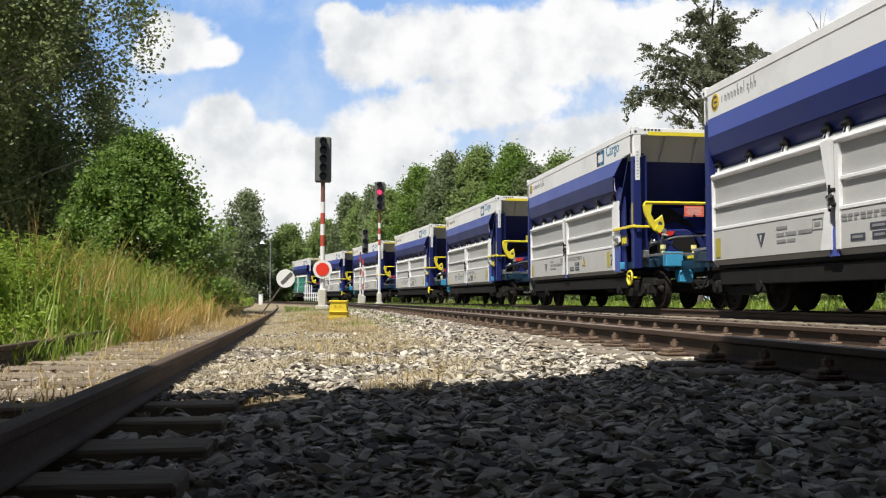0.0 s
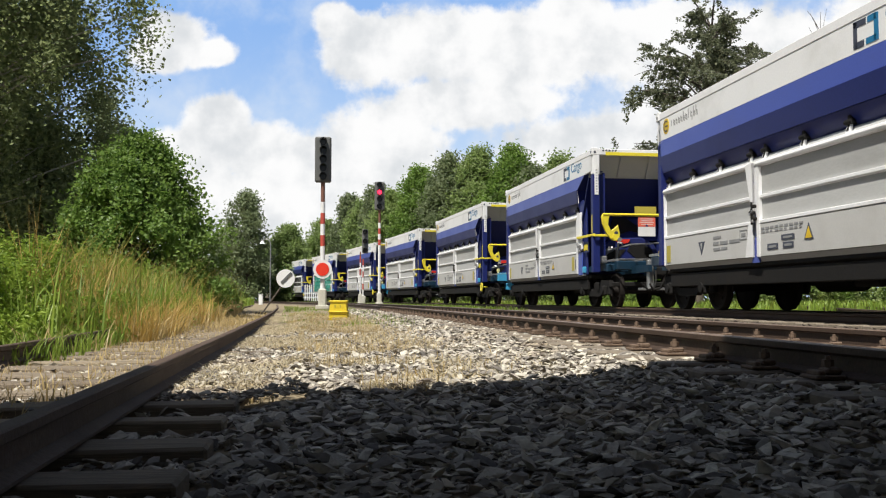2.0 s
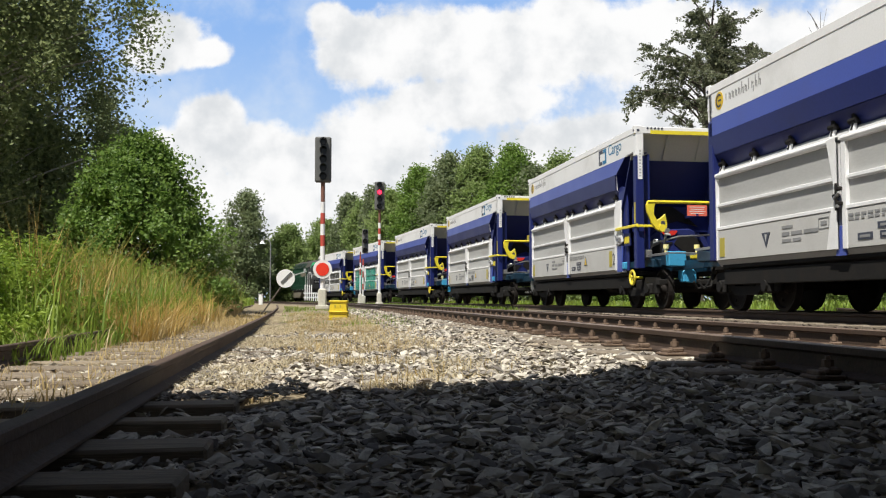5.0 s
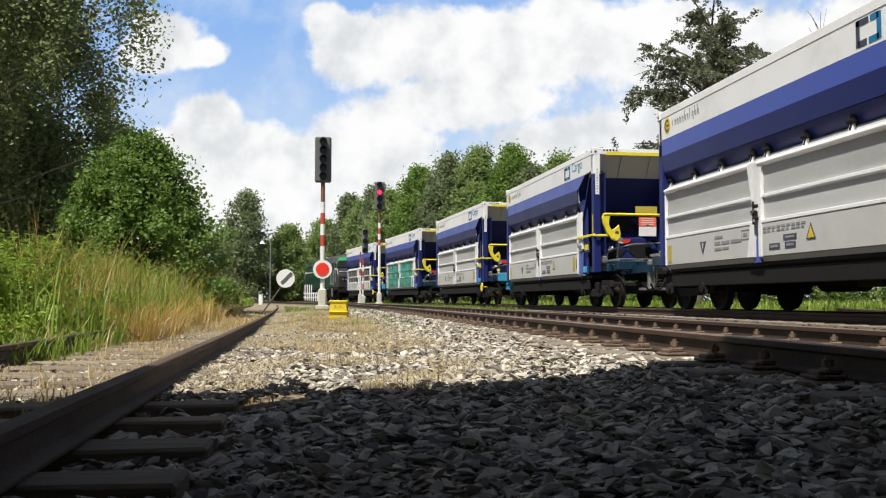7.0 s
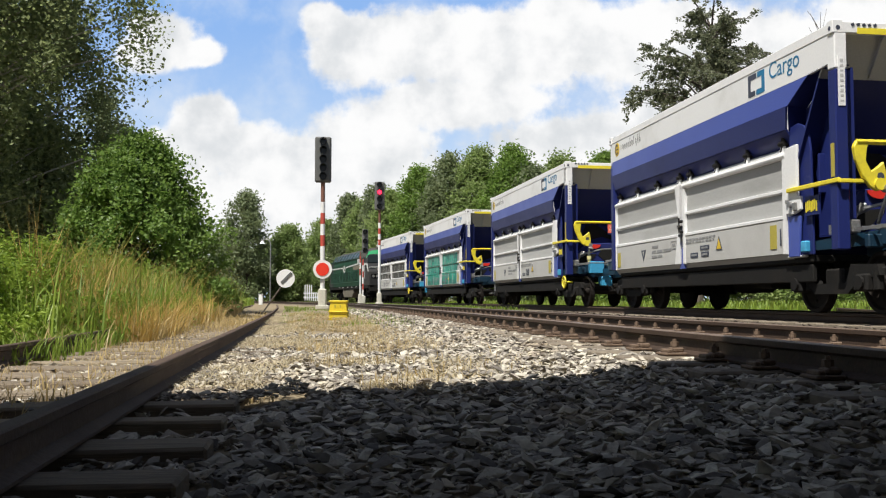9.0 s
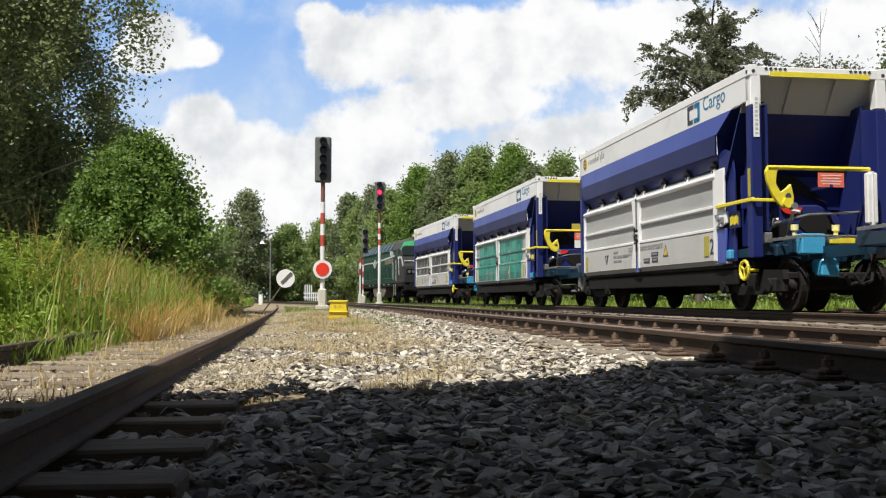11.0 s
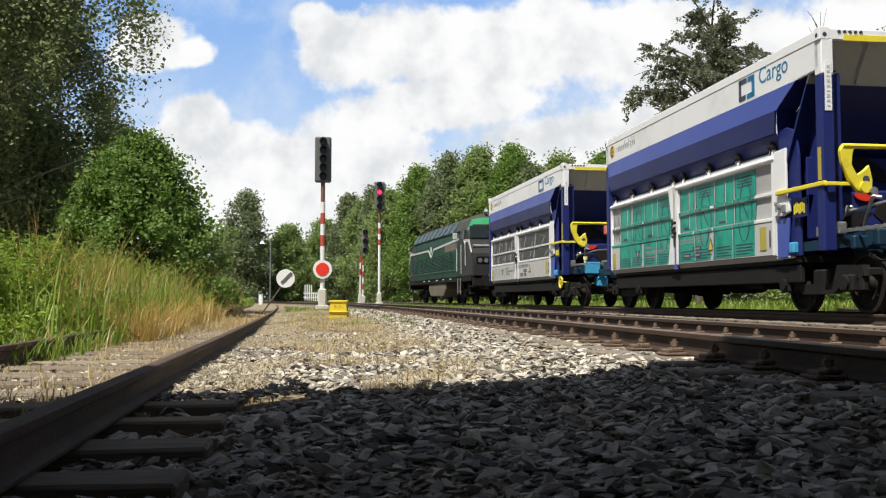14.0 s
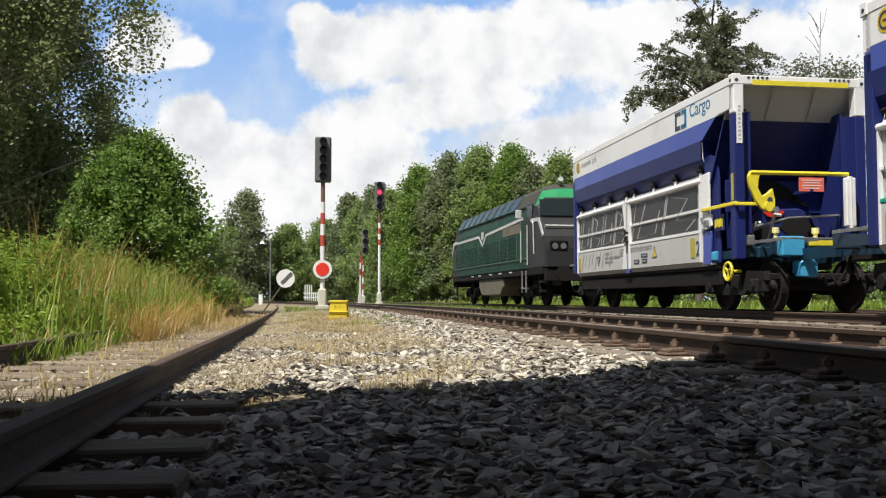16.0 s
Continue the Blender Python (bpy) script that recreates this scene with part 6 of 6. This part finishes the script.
def build_signal(name, label, x, y, z0, head_w, head_h, top, post_r, lamps, lit=None, shift=0.0, stripes=(1.6, 4.0, 6)):
    s = tagged(empty(name, pose(x, y, z0, 0, 0, math.degrees(math.atan2(-x, y)))), label, "railway signal")
    part("base", box((0, 0, 0.3), (0.27, 0.27, 0.62), 0.04, bm=box((0, 0, 0.03), (0.42, 0.4, 0.12), 0.02)), M_CONC_LIGHT, s, "pale concrete base")
    part("post_lower", rod((0, 0, 0.6), (0, 0, stripes[0]), post_r, seg=14), M_WHITE, s, "white lower post")
    stripe_post(s, stripes[0], stripes[1], post_r, n=stripes[2])
    part("post_upper", rod((0, 0, stripes[1]), (0, 0, top - head_h + 0.1), post_r * 0.9, seg=14), M_RUST, s, "brown upper post")
    zc = top - head_h / 2
    part("head", box((shift, -0.02, zc), (head_w, 0.22, head_h), 0.05), M_HEAD, s, "dark grey signal head")
    n = len(lamps)
    for i, z in enumerate(np.linspace(top - 0.12 * head_h, top - 0.88 * head_h, n)):
        r = min(0.42 * head_w, 0.4 * head_h / n) * 0.95
        hood = bmesh.new()
        for j in range(9):
            a, b = math.pi * j / 9 - 0.15, math.pi * (j + 1) / 9 + 0.02
            plate([(shift + r * math.cos(a), -0.12, z + r * math.sin(a)), (shift + r * math.cos(b), -0.12, z + r * math.sin(b)), (shift + r * math.cos(b), -0.36, z + r * math.sin(b)), (shift + r * math.cos(a), -0.36, z + r * math.sin(a))], 0.008, hood)
        part("lamp_hood", hood, M_LENS, s, "black lamp hood")
        part("lens", rod((shift, -0.125, z), (shift, -0.20 if i == lit else -0.16, z), r * (0.8 if i == lit else 0.92), seg=16), M_LAMP_RED if i == lit else M_LENS, s, "lit red lens" if i == lit else "dark lens")
    return s


M_RED_FADED = surface("faded_red_paint", (0.52, 0.085, 0.06), (0.46, 0.075, 0.055), (0.32, 0.08, 0.06), 0.5, big=3, bump=0.05)
M_CONC_LIGHT = surface("pale_concrete", (0.58, 0.57, 0.50), (0.5, 0.49, 0.43), (0.33, 0.33, 0.25), 0.85, big=2, fine=20, bump=0.3)
M_RUST = surface("rusty_post", (0.20, 0.09, 0.06), (0.15, 0.07, 0.05), rough=0.7, big=2, bump=0.2)
M_HEAD = surface("signal_grey", (0.13, 0.135, 0.135), (0.11, 0.115, 0.115), (0.16, 0.15, 0.14), 0.55, big=2, bump=0.1)

main_signal = build_signal("main_signal", "tall unlit signal on red and white post beside the track", -3.80, 29.5, -0.06, 0.52, 1.45, 5.42, 0.075, "12345", stripes=(1.60, 3.35, 5))
build_signal("exit_signal", "red-lit signal on slim red and white post", -3.40, 50, -0.04, 0.54, 1.52, 6.55, 0.075, "1234", lit=1, stripes=(2.85, 4.35, 5))
build_signal("shunting_signal", "short dark signal on red and white post further off", -5.3, 60, -0.04, 0.4, 1.55, 4.75, 0.05, "123", shift=0.30, stripes=(1.4, 3.0, 4))


def disc(r, y, n=32):
    return rod((0, y, 0), (0, y + 0.012, 0), r, seg=n)


def build_round_signs():
    s = tagged(empty("stop_disc", pose(-3.80, 29.5, -0.06, 0, 0, 7.3)), "round red sign with white rim on the signal post", "railway sign")
    for name, r, y, m in (("rim", 0.295, -0.13, M_WHITE), ("disc", 0.205, -0.145, M_RED_BRIGHT)):
        bm = disc(r, y)
        bm.transform(Matrix.Translation((0, 0, 1.22)))
        part(name, bm, m, s)
    part("bracket", box((0, -0.09, 1.22), (0.2, 0.06, 0.08)), M_STEEL, s)
    p = tagged(empty("points_marker", pose(-4.62, 27.5, -0.1)), "round white sign with dark diagonal bar on leaning rod", "railway sign")
    bm = disc(0.27, -0.03)
    bm.transform(Matrix.Translation((0, 0, 0.93)))
    part("disc", bm, M_WHITE, p, "white disc")
    part("bar", box((0.03, -0.045, 0.95), (0.42, 0.02, 0.075), 0.005, None, (0, -45, 0)), M_HEAD, p, "dark diagonal bar")
    part("rod", rod((-0.72, 0, -0.14), (0.0, 0, 0.86), 0.024), M_BARK, p, "brown leaning rod")
    part("foot", box((-0.72, 0, -0.12), (0.3, 0.25, 0.14), 0.02), M_BLACK, p)


M_RED_BRIGHT = surface("bright_red_paint", (0.82, 0.045, 0.02), (0.78, 0.04, 0.02), (0.6, 0.05, 0.03), 0.45, big=3, bump=0.02)
build_round_signs()


def build_yellow_box():
    b = tagged(empty("yellow_stand", pose(-2.42, 21.8, bed(-2.42, 21.8) - 0.09)), "weathered yellow steel stand on the gravel", "track equipment")
    bm = prism([(-0.235, -0.05), (0.235, -0.05), (0.185, 0.49), (-0.185, 0.49)], "y", -0.15, 0.15, bevel=0.015)
    part("body", bm, M_YELLOW_OLD, b, "tapered yellow body")
    part("cap", box((0, 0, 0.49), (0.42, 0.34, 0.05), 0.01), M_YELLOW_OLD, b)
    part("ledge", box((0, -0.02, 0.25), (0.46, 0.33, 0.03), 0.008), M_YELLOW_OLD, b)
    for x in (-0.07, 0.05):
        part("slot", box((x, -0.152, 0.38), (0.03, 0.012, 0.07)), M_OLIVE, b)


M_YELLOW_OLD = surface("weathered_yellow_paint", (0.72, 0.56, 0.03), (0.66, 0.50, 0.03), (0.36, 0.26, 0.05), 0.55, big=4, fine=25, bump=0.15, dirt_amount=0.6)
build_yellow_box()


def build_street_lamp(x, y, h):
    s = tagged(empty("platform_lamp", pose(x, y, -0.2)), "thin grey lamp post with curved arm far along the line", "lamp post", "far lamp posts")
    pts = [(0, 0, 0), (0, 0, h - 0.5), (-0.08, 0, h - 0.2), (-0.3, 0, h), (-0.6, 0, h - 0.02), (-0.8, 0, h - 0.15)]
    part("post", pipe(pts, 0.06), M_STEEL, s, "grey post")
    part("shade", rod((-0.8, 0, h - 0.45), (-0.8, 0, h - 0.15), 0.28, 0.08, seg=12), M_WHITE, s, "white lamp shade")


build_street_lamp(-16.6, 90, 6.2)
build_street_lamp(-26.8, 108, 6.4)


def build_cabinet(x, y, s, h, name="trackside_cabinet"):
    c = tagged(empty(name, pose(x, y, -0.2)), "small white trackside cabinet", "cabinet", "trackside cabinets")
    part("body", box((0, 0, h / 2), (s, s * 0.7, h), 0.03), M_WHITE, c)
    part("lid", box((0, 0, h + 0.03), (s * 1.12, s * 0.8, 0.07), 0.015), M_GREY, c)


build_cabinet(-13.6, 70, 0.3, 0.75)
build_cabinet(-22.0, 96, 0.8, 2.0)


def build_fence():
    f = tagged(empty("garden_fence", pose(-12.3, 88, -0.1)), "short white picket fence far along the line", "fence")
    for k in range(7):
        part("picket", box((-0.65 + 0.2 * k, 0, 0.95 if k < 4 else 0.55), (0.09, 0.04, 1.5 if k < 4 else 0.8), 0.01), M_WHITE, f)
    part("rail", box((0, 0.05, 0.5), (1.6, 0.05, 0.1)), M_WHITE, f)
    part("rail", box((0, 0.05, 0.9), (1.6, 0.05, 0.1)), M_WHITE, f)


build_fence()
marker = tagged(empty("marker_post", pose(-5.25, 61.5, -0.05)), "slim red and white marker post with pale base", "post")
part("base", box((0, 0, 0.25), (0.34, 0.34, 0.5), 0.04), M_CONC_LIGHT, marker, "pale concrete base")
stripe_post(marker, 0.5, 2.9, 0.045, n=6)


# ---- what moves ----
def motions():
    drift = 78.0
    walk(backdrop, [(0, pose(0, 2500, 0)), (16, pose(-drift, 2500, 0))])

    def run(t):
        return 35.406 - 5.868 * t - 0.01147 * t * t + 0.000706 * t ** 3 + 0.24 * max(0.0, 1 - t / 3.5) ** 2

    times = [i * 0.25 for i in range(65)]
    fine = [i * 0.1 for i in range(161)]

    def vehicle(ob, at, front, rear):
        rows = []
        for t in times:
            a, b = on_line(run(t) + at - front), on_line(run(t) + at - rear)
            d = (a - b).normalized()
            mid = a - d * front
            rows.append((t, Matrix.Translation(mid) @ Matrix.Rotation(math.atan2(d.y, d.x), 4, "Z")))
        walk(ob, rows)
        for c in ob.children:
            if c.name.startswith("wheelset"):
                x, z = c.location.x, c.location.z
                walk(c, [(t, pose(x, 0, z, 0, math.degrees((run(0) - run(t)) / z), 0)) for t in fine])

    for i, ob in enumerate(TRAIN):
        vehicle(ob, 14.8 * (i - 2) + 4.8 - 0.344 * (i % 2), 4.15, -4.6)
    vehicle(loco, 14.8 * 5 + 4.8 - 0.344 + 16.5, 4.7, -4.7)


motions()
